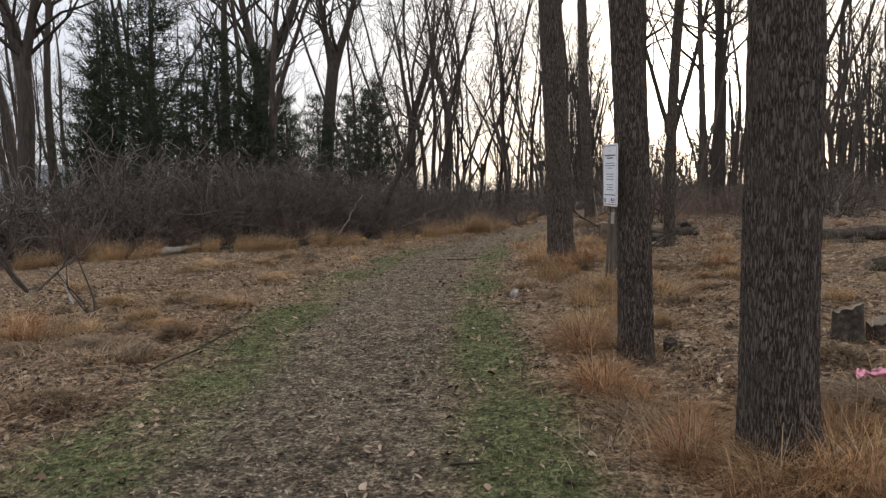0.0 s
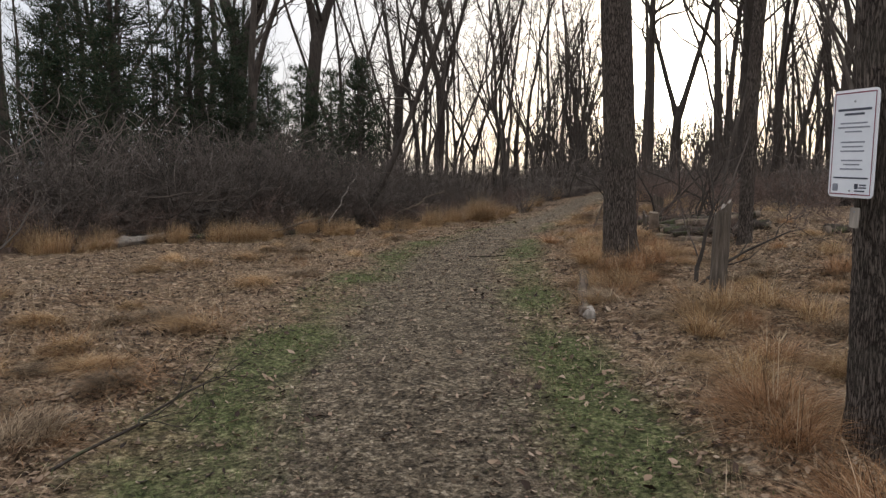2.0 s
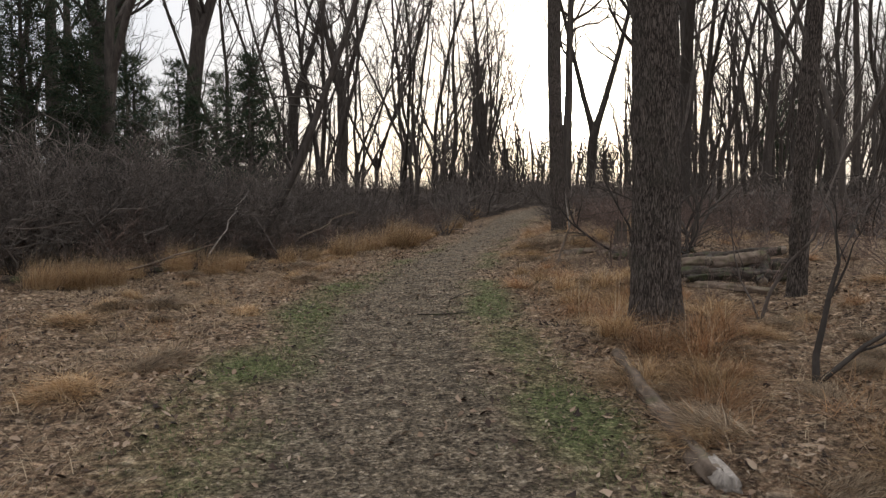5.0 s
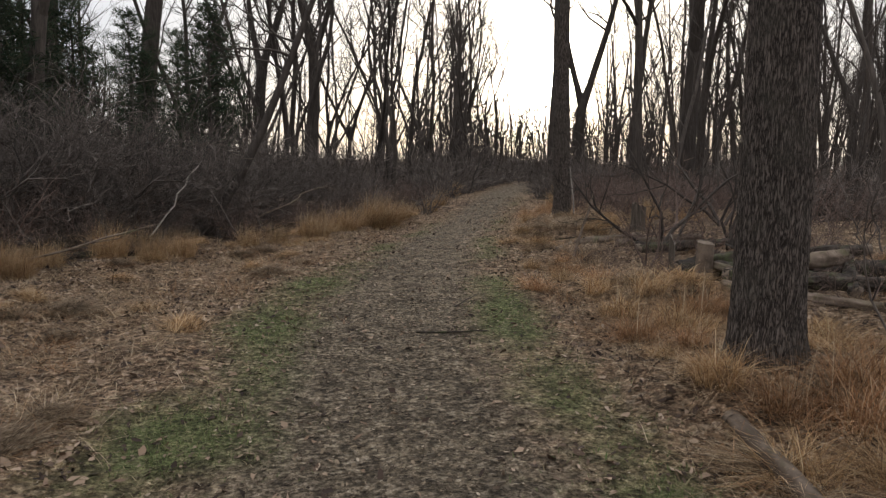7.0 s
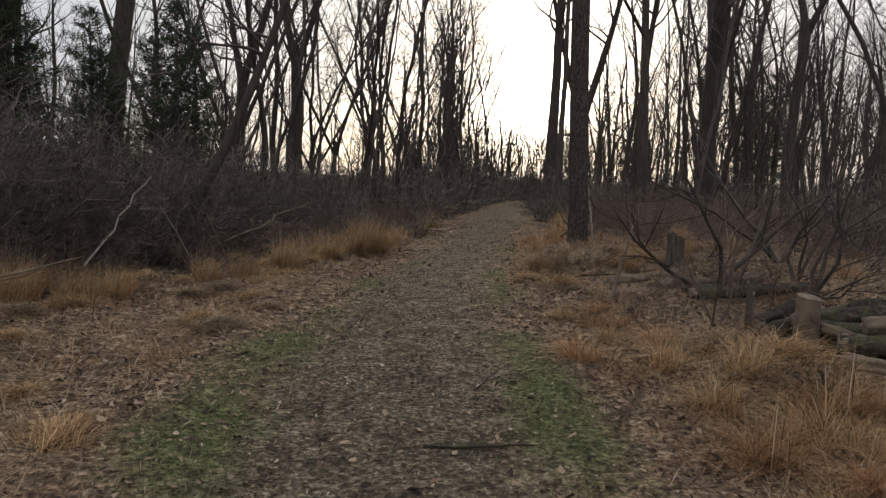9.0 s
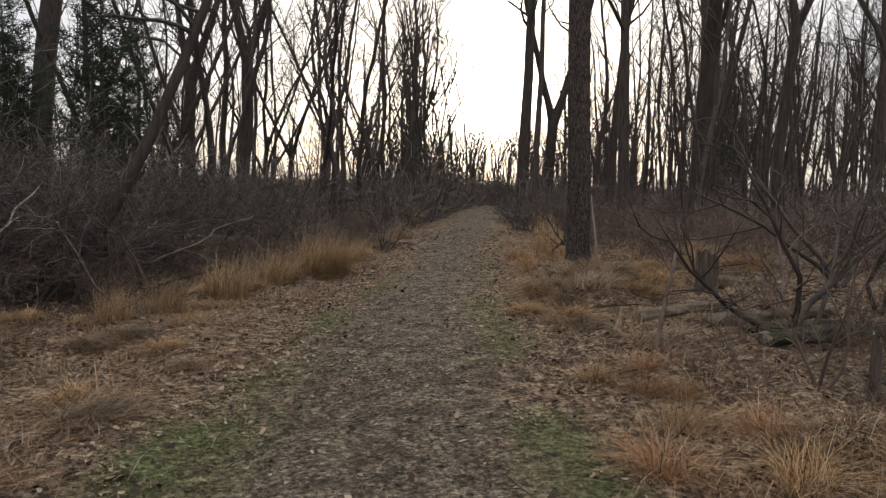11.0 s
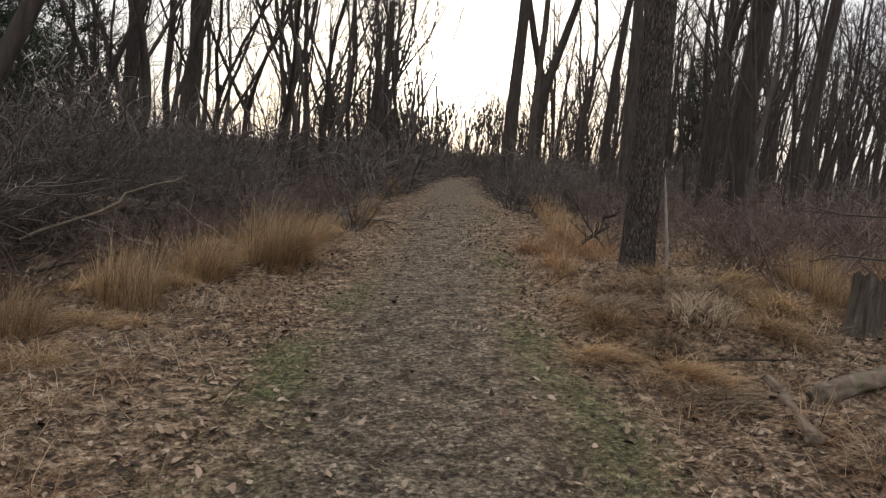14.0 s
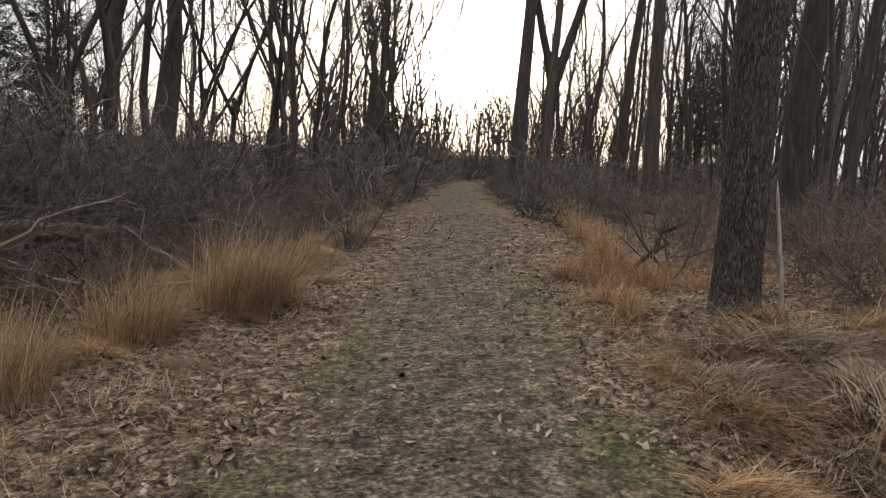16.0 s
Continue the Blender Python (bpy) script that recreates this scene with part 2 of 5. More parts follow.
M_SNAG = material("grey_rotten_wood", [(0.3, (0.040, 0.031, 0.024)), (0.6, (0.125, 0.100, 0.078)), (0.85, (0.30, 0.25, 0.20))], scale=(1, 1, 0.10), size=34, detail=7, bump=0.9, bump_size=40, spots=((0.30, 0.27, 0.23), 4.0, 0.62, 0.7))
M_CUT = material("cut_wood", [(0.3, (0.095, 0.072, 0.054)), (0.7, (0.25, 0.195, 0.145))], size=18, detail=7, bump=0.4, bump_size=50)
M_SIGN = material("white_sign_face", [(0.3, (0.70, 0.72, 0.76)), (0.7, (0.80, 0.81, 0.84))], size=5, rough=0.45, bump=0.05)
M_SIGN_RIM = material("sign_rim", [(0.3, (0.74, 0.74, 0.76)), (0.7, (0.82, 0.82, 0.83))], size=9, rough=0.4)
M_MAROON = material("maroon_print", [(0.3, (0.19, 0.035, 0.055)), (0.7, (0.25, 0.05, 0.075))], size=20, rough=0.5)
M_INK = material("dark_print", [(0.3, (0.05, 0.055, 0.075)), (0.7, (0.09, 0.095, 0.12))], size=30, rough=0.5)
M_GREYINK = material("grey_print", [(0.3, (0.20, 0.21, 0.25)), (0.7, (0.30, 0.31, 0.35))], size=30, rough=0.5)
M_METAL = material("bolt_metal", [(0.3, (0.25, 0.25, 0.26)), (0.7, (0.45, 0.45, 0.46))], size=20, rough=0.4, metal=0.9)
M_PINK = material("faded_pink_cloth", [(0.3, (0.62, 0.20, 0.30)), (0.7, (0.85, 0.42, 0.52))], size=14, rough=0.8, bump=0.3, bump_size=40)
M_SIDING = material("pale_siding", [(0.3, (0.50, 0.54, 0.60)), (0.7, (0.66, 0.69, 0.74))], scale=(0.2, 0.2, 9), size=2, rough=0.7, bump=0.3, bump_size=3)
M_ROOF = material("grey_shingle", [(0.3, (0.10, 0.10, 0.11)), (0.7, (0.20, 0.20, 0.21))], size=9, rough=0.9, bump=0.5)
M_PANE = material("dark_pane", [(0.3, (0.03, 0.035, 0.045)), (0.7, (0.06, 0.065, 0.08))], size=3, rough=0.08)
M_TRIM = material("white_trim", [(0.3, (0.72, 0.73, 0.75)), (0.7, (0.82, 0.82, 0.83))], size=5, rough=0.6)

# ---- plan: the ground, the path and the edges of the brush ----
PATH_Y = [-40, 0, 4.3, 7.3, 12.4, 14, 17, 20.5, 23, 26, 35, 46, 49, 51, 54, 80, 140]
PATH_X = [-4.0, -0.95, -0.98, -0.90, -0.55, -0.35, 0.42, 1.50, 2.55, 3.75, 7.45, 12.2, 14.6, 18.0, 24.0, 62.0, 145.0]
PATH_HALF = [1.0, 1.0, 0.98, 0.92, 0.82, 0.82, 0.80, 0.68, 0.66, 0.66, 0.70, 0.75, 0.75, 0.75, 0.75, 0.8, 0.8]
LANE_Y, LANE_X = [26, 35, 51, 80, 140], [3.75, 7.45, 14.3, 27.0, 52.0]       # the open lane between the trees, straight on past the bend
MOUNDS = [(2.02, 4.10, 0.03, 0.5), (1.76, 6.25, -0.02, 0.45), (2.09, 12.5, 0.15, 0.7), (4.72, 22.45, 0.20, 0.8), (2.33, 9.75, 0.08, 0.5), (4.3, 21.4, 0.10, 0.4), (3.9, 20.5, 0.10, 0.45),
          (3.6, 21.2, 0.07, 0.3), (5.6, 21.3, 0.10, 0.5), (1.0, 24.6, 0.08, 0.6), (1.15, 6.3, 0.08, 0.4), (1.0, 5.3, 0.07, 0.35)]


def path_x(y):
    return np.interp(y, PATH_Y, PATH_X)


def lane_x(y):
    return np.where(np.asarray(y) < 26, path_x(y), np.interp(y, LANE_Y, LANE_X))


def path_half(y):
    return np.interp(y, PATH_Y, PATH_HALF)


def wave(x, y):
    return (np.sin(1.9 * x + 0.7 * y + 1.0) * np.sin(1.3 * y - 0.8 * x) + 0.6 * np.sin(4.3 * x - 1.7 * y) * np.sin(3.7 * y + 2.0 * x + 0.5) + 0.35 * np.sin(9.1 * x + 3.0 * y) * np.sin(8.3 * y - 4.0 * x))


def ground(x, y):
    """Height of the ground."""
    x, y = np.asarray(x, float), np.asarray(y, float)
    u, v = np.clip(x, -5, 6) / 5, (np.clip(y, 2, 26) - 12) / 12
    z = 0.039 + 0.099 * u + 0.160 * v + 0.207 * u * u + 0.047 * u * v - 0.276 * v * v + 0.017 * u * u * v - 0.047 * u * v * v
    off = np.clip((np.abs(x - path_x(y)) - path_half(y)) / 1.2, 0, 1)
    z = z + (0.010 + 0.045 * off) * wave(x, y) - 0.012
    for mx, my, h, r in MOUNDS:
        z = z + h * np.exp(-((x - mx) ** 2 + (y - my) ** 2) / (r * r))
    return z


def gz(x, y):
    return float(ground(x, y))


# front line of the thicket beyond the left edge of the path
BRUSH_Y = [-30, 4, 9, 13, 15.5, 17.2, 18.8, 20.5, 22.1, 23.3, 24.8, 26.3, 27.5, 29.8, 33.9, 48, 80, 140]
BRUSH_X = [-16, -13, -11, -9.5, -7.2, -5.0, -3.6, -2.3, -1.4, -0.6, 0.15, 0.9, 1.75, 3.1, 5.2, 11.4, 25.0, 50]


def brush_x(y):
    return np.interp(y, BRUSH_Y, BRUSH_X)


# ---- mesh helpers ----


def make_mesh(name, verts, quads=None, tris=None, mat=None, smooth=False):
    me = bpy.data.meshes.new(name)
    verts = np.asarray(verts, np.float32)
    q = np.zeros((0, 4), np.int32) if quads is None or not len(quads) else np.asarray(quads, np.int32)
    t = np.zeros((0, 3), np.int32) if tris is None or not len(tris) else np.asarray(tris, np.int32)
    me.vertices.add(len(verts))
    me.vertices.foreach_set("co", verts.ravel())
    me.loops.add(q.size + t.size)
    me.loops.foreach_set("vertex_index", np.concatenate([q.ravel(), t.ravel()]))
    me.polygons.add(len(q) + len(t))
    me.polygons.foreach_set("loop_start", np.concatenate([np.arange(len(q)) * 4, q.size + np.arange(len(t)) * 3]).astype(np.int32))
    me.update(calc_edges=True)
    if smooth:
        me.polygons.foreach_set("use_smooth", np.ones(len(me.polygons), bool))
    if mat:
        me.materials.append(mat)
    return me


def merge(blocks):
    """Joins (verts, quads, tris) blocks into one."""
    vs, qs, ts, at = [], [], [], 0
    for v, q, t in blocks:
        vs.append(v)
        if len(q):
            qs.append(np.asarray(q) + at)
        if len(t):
            ts.append(np.asarray(t) + at)
        at += len(v)
    return np.concatenate(vs), (np.concatenate(qs) if qs else None), (np.concatenate(ts) if ts else None)


def tube(pts, radii, sides):
    """A tapered tube along a polyline, running out to a point at its end."""
    pts, radii = np.asarray(pts, float), np.asarray(radii, float)
    d = np.gradient(pts, axis=0)
    d /= np.linalg.norm(d, axis=1, keepdims=True) + 1e-9
    ref = np.array([1.0, 0.13, 0.07]) if abs(d[0][0]) < 0.75 else np.array([0.05, 1.0, 0.1])
    a = np.cross(d, ref)
    a /= np.linalg.norm(a, axis=1, keepdims=True) + 1e-9
    b = np.cross(d, a)
    ang = np.arange(sides) * 2 * np.pi / sides
    ring = pts[:, None] + radii[:, None, None] * (np.cos(ang)[None, :, None] * a[:, None] + np.sin(ang)[None, :, None] * b[:, None])
    n = len(pts) - 1
    v = np.concatenate([ring[:n].reshape(-1, 3), pts[-1:]])
    i, j = np.meshgrid(np.arange(n - 1), np.arange(sides), indexing="ij")
    j2 = (j + 1) % sides
    q = np.stack([i * sides + j, (i + 1) * sides + j, (i + 1) * sides + j2, i * sides + j2], -1).reshape(-1, 4)
    k = np.arange(sides)
    t = np.stack([(n - 1) * sides + k, np.full(sides, n * sides), (n - 1) * sides + (k + 1) % sides], -1)
    return v, q, t


def thing(name, m, label, category, group=""):
    ob = new(name)
    ob.empty_display_size = 0.2
    ob.matrix_basis = m
    return tagged(ob, label, category, group)


def part(name, mesh, parent, label=""):
    ob = new(name, mesh)
    ob.parent = parent
    return tagged(ob, label)


def unit(v):
    return v / (np.linalg.norm(v) + 1e-9)


# ---- trees ----


def limb(rng, out, p, d, length, r, level, last, kids, up=0.10, bend=0.20, shrink=0.55):
    n = (6, 4, 2, 2)[min(level, 3)]
    pts, rad = [p], [r]
    d = unit(d)
    for i in range(n):
        d = unit(d + rng.normal(0, bend, 3) + np.array([0, 0, up]))
        p = p + d * length / n
        pts.append(p)
        rad.append(max(0.0028, r * (1 - 0.78 * (i + 1) / n)))
    out.append((np.array(pts), np.array(rad), level))
    if level < last:
        for c in range(kids[min(level, len(kids) - 1)]):
            s = rng.uniform(0.25, 1.0)
            f = s * n
            i = min(int(f), n - 1)
            q = pts[i] + (pts[i + 1] - pts[i]) * (f - i)
            side = rng.normal(0, 1, 3)
            along = unit(pts[i + 1] - pts[i])
            side = unit(side - along * (side @ along))
            limb(rng, out, q, unit(along * rng.uniform(0.7, 1.2) + side * 0.8), length * shrink * rng.uniform(0.7, 1.2) * (1.15 - 0.4 * s),
                 max(0.003, rad[i] * 0.55), level + 1, last, kids, up, bend, shrink)


def tree_lines(seed, height, r, crown, limbs, fork=0.0, lean=(0, 0), last=2, kids=(4, 3), wobble=0.032, reach=0.26, steep=0.8, stub=False):
    """The lines of a bare tree: its trunk's (one, or two above a fork) and its limbs'."""
    rng = np.random.default_rng(seed)
    trunks, out = [], []

    def stem(p, d, length, r0, r1, n):
        pts, rad = [np.array(p)], [r0]
        d = unit(np.array(d, float))
        for i in range(n):
            d = unit(d + rng.normal(0, wobble, 3) * np.array([1, 1, 0.2]) + np.array([0, 0, 0.03]))
            pts.append(pts[-1] + d * length / n)
            rad.append(r0 + (r1 - r0) * ((i + 1) / n) ** 0.9)
        trunks.append((np.array(pts), np.array(rad)))
        return d

    d0 = np.array([lean[0], lean[1], 1.0])
    if fork:
        d = stem((0, 0, -0.1), d0, fork, r, r * 0.85, 8)
        top = trunks[0][0][-1]
        side = unit(np.array([rng.normal(), rng.normal(), 0]))
        stem(top - d * 0.35, d + side * 0.30, height - fork, r * 0.72, 0.02, 12)
        stem(top - d * 0.35, d - side * 0.34, (height - fork) * 0.9, r * 0.62, 0.02, 12)
        grown = trunks[1:]
    else:
        stem((0, 0, -0.1), d0, height, r, 0.02, 18)
        grown = trunks
    for pts, rad in grown:
        n = len(pts) - 1
        z0 = pts[0][2]
        turn = rng.uniform(0, 6.28)
        for i in range(limbs // len(grown)):
            s = rng.uniform(0, 1) ** 0.9
            zc = crown if not fork else max(crown, z0 + 0.4)
            f = (zc - z0) / (height - z0) + s * (1 - (zc - z0) / (height - z0)) * 0.96
            f = min(max(f, 0.03), 0.97) * n
            j = int(f)
            q = pts[j] + (pts[j + 1] - pts[j]) * (f - j)
            turn += 2.4 + rng.normal(0, 0.3)
            d = np.array([math.cos(turn), math.sin(turn), steep * rng.uniform(0.6, 1.5)])
            limb(rng, out, q, d, height * reach * rng.uniform(0.55, 1.15) * (1.12 - 0.75 * s), max(0.012, rad[j] * rng.uniform(0.32, 0.5)), 0, last, kids)
    return trunks, out


def tree_meshes(seed, height, r, crown, limbs, **kw):
    trunks, out = tree_lines(seed, height, r, crown, limbs, **kw)
    if len(trunks) > 1:
        p, rd = trunks[0]
        trunks[0] = (np.concatenate([p, p[-1:] + (p[-1:] - p[-2:-1]) * 0.25]), np.concatenate([rd, rd[-1:] * 0.5]))
    tv = merge([tube(p, np.concatenate([rd[:1] * 1.25, rd[1:]]), 10) for p, rd in trunks])
    cv = merge([tube(p, np.maximum(rd, 0.007), (4, 3, 3, 3)[lv]) for p, rd, lv in out])
    return make_mesh("trunk", *tv, mat=M_BARK, smooth=True), make_mesh("crown", *cv, mat=M_LIMB, smooth=True)


def tree(m, meshes, label, group="", category="tree"):
    t = thing("tree", m, label, category, group)
    part("trunk", meshes[0], t)
    part("crown", meshes[1], t, "bare branches and twigs")
    return t


def bark_trunk(seed, r, height, lean=(0.0, 0.0), ridge=0.024, deep=0.011, flare=0.35):
    """A stout trunk with furrowed bark cut into its mesh, and root flare at its foot."""
    rng = np.random.default_rng(seed)
    sides = 96
    zs = np.concatenate([np.arange(-0.15, 3.4, 0.022), np.linspace(3.45, height, 46)])
    off = rng.uniform(0, 50, 3)
    v = np.zeros((len(zs), sides, 3))
    roots = rng.uniform(0, 6.28, 3)
    for i, z in enumerate(zs):
        cx, cy = lean[0] * z + 0.03 * math.sin(z * 0.9 + seed), lean[1] * z + 0.03 * math.sin(z * 0.7 + 2 * seed)
        base = r * (1 - 0.030 * max(z, 0)) if z < 6 else r * 0.82 * (1 - 0.7 * (z - 6) / (height - 6))
        for j in range(sides):
            a = 2 * math.pi * j / sides
            c, s = math.cos(a), math.sin(a)
            q = Vector((c * r / ridge + off[0], s * r / ridge + off[1], z / (ridge * 7.0) + off[2]))
            w = noise.noise(q * 0.45) * 1.1
            n1 = noise.noise(Vector((q.x + w, q.y - w, q.z + 0.6 * w)))
            n2 = noise.noise(q * 2.3)
            h = (0.55 - min(1.0, abs(n1) * 2.6)) * -1.0
            rr = base + deep * (h * 0.75 + 0.22 * n2)
            fl = sum(max(0.0, math.cos(a - k)) ** 3 for k in roots)
            rr += r * flare * (0.35 + 0.75 * fl) * math.exp(-max(z + 0.05, 0) / 0.17)
            v[i, j] = (cx + rr * c, cy + rr * s, z)
    n = len(zs)
    i, j = np.meshgrid(np.arange(n - 1), np.arange(sides), indexing="ij")
    j2 = (j + 1) % sides
    q = np.stack([i * sides + j, i * sides + j2, (i + 1) * sides + j2, (i + 1) * sides + j], -1).reshape(-1, 4)
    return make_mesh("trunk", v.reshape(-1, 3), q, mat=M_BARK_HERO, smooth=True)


def stout_tree(seed, x, y, r, label, lean=(0, 0), height=15, crown=6.0, limbs=16):
    t = thing("tree", pose(x, y, gz(x, y) - 0.03), label, "tree", "stout trees beside the path")
    part("trunk", bark_trunk(seed, r, height, lean), t, "deeply furrowed grey-brown bark")
    rng = np.random.default_rng(seed + 7)
    out = []
    for i in range(limbs):
        z = crown + (height - crown) * (i + 0.5) / limbs
        a = 2.4 * i + rng.normal(0, 0.3)
        limb(rng, out, np.array([lean[0] * z, lean[1] * z, z]), np.array([math.cos(a), math.sin(a), 0.9]), 3.6 * (1.2 - 0.8 * (z - crown) / (height - crown)), r * 0.28, 0, 2, (4, 3))
    part("crown", make_mesh("crown", *merge([tube(p, rd, (6, 4, 3, 3)[lv]) for p, rd, lv in out]), mat=M_LIMB, smooth=True), t, "bare branches and twigs")
    return t


def shrub_meshes(seed, height, stems, spread, mat, kids=(13, 3), last=2, r=0.014, up=0.03, bend=0.34, thin=0.0036):
    """Branches from one root, each a cane with its twigs."""
    return [cane_mesh(seed * 10 + b, height, 1, spread, mat, kids, last, r, up, bend, thin) for b in range(stems)]


def cane_mesh(seed, height, stems, spread, mat, kids, last, r, up, bend, thin):
    rng = np.random.default_rng(seed)
    out = []
    for i in range(stems):
        a = rng.uniform(0, 6.28)
        d = np.array([math.cos(a) * spread, math.sin(a) * spread, rng.uniform(0.5, 1.1)])
        p = np.array([rng.normal(0, 0.22), rng.normal(0, 0.22), -0.05])
        limb(rng, out, p, d, height * rng.uniform(0.75, 1.25), r * rng.uniform(0.7, 1.4), 0, last, kids, up, bend, 0.36)
    return make_mesh("branch", *merge([tube(p, np.maximum(rd, thin), (4, 3, 3, 3)[lv]) for p, rd, lv in out]), mat=mat, smooth=True)


def conifer_meshes(seed, height, r, width, whorls, sprays):
    """A dark conifer: a straight trunk, drooping boughs and flat sprays of needles along them."""
    rng = np.random.default_rng(seed)
    zs = np.linspace(-0.1, height, 14)
    trunk = tube(np.stack([0.03 * np.sin(zs), 0.03 * np.cos(zs * 1.3), zs], -1), r * (1.02 - zs / height), 8)
    boughs, tri_v = [], []
    for i in range(whorls):
        s = (i + rng.uniform(0, 1)) / whorls
        z = height * (0.08 + 0.90 * s)
        reach = width * (1 - s) ** 0.5 * rng.uniform(0.3, 1.2) + 0.15
        a = i * 2.4 + rng.normal(0, 0.3)
        d = np.array([math.cos(a), math.sin(a), rng.uniform(-0.1, 0.75)])
        n = 5
        pts = [np.array([0, 0, z])]
        for k in range(n):
            d = unit(d + rng.normal(0, 0.10, 3) + np.array([0, 0, -0.04 + 0.05 * k]))
            pts.append(pts[-1] + d * reach / n)
        pts = np.array(pts)
        boughs.append(tube(pts, np.linspace(0.03, 0.006, n + 1) * (1.3 - s), 3))
        for k in range(int(sprays * (0.35 + reach / width))):
            f = rng.uniform(0.15, 1.0) * n
            j = min(int(f), n - 1)
            q = pts[j] + (pts[j + 1] - pts[j]) * (f - j)
            along = unit(pts[j + 1] - pts[j])
            e = unit(along * 0.8 + rng.normal(0, 0.6, 3))
            w = unit(np.cross(e, rng.normal(0, 1, 3)))
            q = q + rng.normal(0, 0.07, 3)
            ln, wd = rng.uniform(0.08, 0.24), rng.uniform(0.007, 0.018)
            tri_v.append(np.array([q - w * wd, q + w * wd, q + e * ln]))
    nv = np.concatenate(tri_v)
    return make_mesh("trunk", *trunk, mat=M_BARK, smooth=True), make_mesh("boughs", *merge(boughs), mat=M_LIMB, smooth=True), make_mesh("needles", nv, None, np.arange(len(nv)).reshape(-1, 3), mat=M_NEEDLE)


# ---- grass and leaves ----


def short_blades(rng, px, py, pz, length, width, lean, droop):
    """Short bent blades, one at each foot."""
    n = len(px)
    a = rng.uniform(0, 2 * np.pi, n)
    out = np.stack([np.cos(a), np.sin(a), np.zeros(n)], -1)
    side = np.stack([-np.sin(a), np.cos(a), np.zeros(n)], -1) * (width / 2)[:, None]
    foot, up = np.stack([px, py, pz], -1), np.array([0, 0, 1.0])
    mid = foot + out * (length * (0.55 * np.sin(lean) + 0.3 * droop))[:, None] + up * (length * (0.55 * np.cos(lean) - 0.12 * droop))[:, None]
    tip = foot + out * (length * (np.sin(lean) + droop))[:, None] + up * (length * (np.cos(lean) - 0.55 * droop))[:, None]
    v = np.stack([foot - side, foot + side, mid - side * 0.8, mid + side * 0.8, tip], 1).reshape(-1, 3)
    o = (np.arange(n) * 5)[:, None]
    return v, o + np.array([[0, 1, 3, 2]]), o + np.array([[2, 3, 4]])


def blades(rng, px, py, pz, length, width, lean, droop, azimuth=None):
    """Curved tapering blades, one at each foot."""
    n = len(px)
    a = rng.uniform(0, 2 * np.pi, n) if azimuth is None else azimuth
    out = np.stack([np.cos(a), np.sin(a), np.zeros(n)], -1)
    side = np.stack([-np.sin(a), np.cos(a), np.zeros(n)], -1) * (width / 2)[:, None]
    foot = np.stack([px, py, pz], -1)
    pts = []
    for s, w in ((0.0, 1.0), (0.4, 0.9), (0.75, 0.6), (1.0, 0.0)):
        run = np.sin(lean) * s + droop * s * s
        rise = np.cos(lean) * s - 0.55 * droop * s * s
        c = foot + out * (length * run)[:, None] + np.array([0, 0, 1.0]) * (length * rise)[:, None]
        if w:
            pts += [c - side * w, c + side * w]
        else:
            pts.append(c)
    v = np.stack(pts, 1).reshape(-1, 3)
    o = (np.arange(n) * 7)[:, None]
    q = np.concatenate([o + np.array([[0, 1, 3, 2]]), o + np.array([[2, 3, 5, 4]])])
    t = o + np.array([[4, 5, 6]])
    return v, q, t


def tuft_mesh(seed, count, radius, length, mat, lean=(0.1, 0.7), droop=(0.1, 0.6), width=(0.003, 0.007), name="blades", sweep=(0.0, 0.0)):
    rng = np.random.default_rng(seed)
    a, rr = rng.uniform(0, 6.28, count), radius * np.sqrt(rng.uniform(0, 1, count))
    out = a + rng.normal(0, 1.9, count)
    out = np.where(rng.uniform(0, 1, count) < sweep[1], sweep[0] + rng.normal(0, 0.6, count), out)      # some of the blades lie the way the wind laid them
    v = blades(rng, rr * np.cos(a), rr * np.sin(a), np.full(count, -0.03), length * rng.uniform(0.25, 1.0, count) ** 0.8 * 1.15, rng.uniform(*width, count),
               rng.uniform(*lean, count), rng.uniform(*droop, count), out)
    return make_mesh(name, *v, mat=mat)


def hummock_mesh(seed, count, radius, height, length, mat):
    """A low mound thatched with dead grass that lies combed over it."""
    rng = np.random.default_rng(seed)
    a, rr = rng.uniform(0, 6.28, count), radius * np.sqrt(rng.uniform(0, 1, count))
    foot = height * np.clip(1 - (rr / radius) ** 2, 0, 1) * (0.8 + 0.3 * np.sin(3 * a + seed)) - 0.02
    way = np.where(rng.uniform(0, 1, count) < 0.7, rng.normal(0.0, 0.45, count), a + rng.normal(0, 0.6, count))
    v = blades(rng, rr * np.cos(a), rr * np.sin(a) * 0.75, foot, length * rng.uniform(0.45, 1.1, count), rng.uniform(0.003, 0.0065, count), rng.uniform(0.55, 1.25, count), rng.uniform(0.3, 1.0, count), way)
    return make_mesh("thatch", *v, mat=mat)


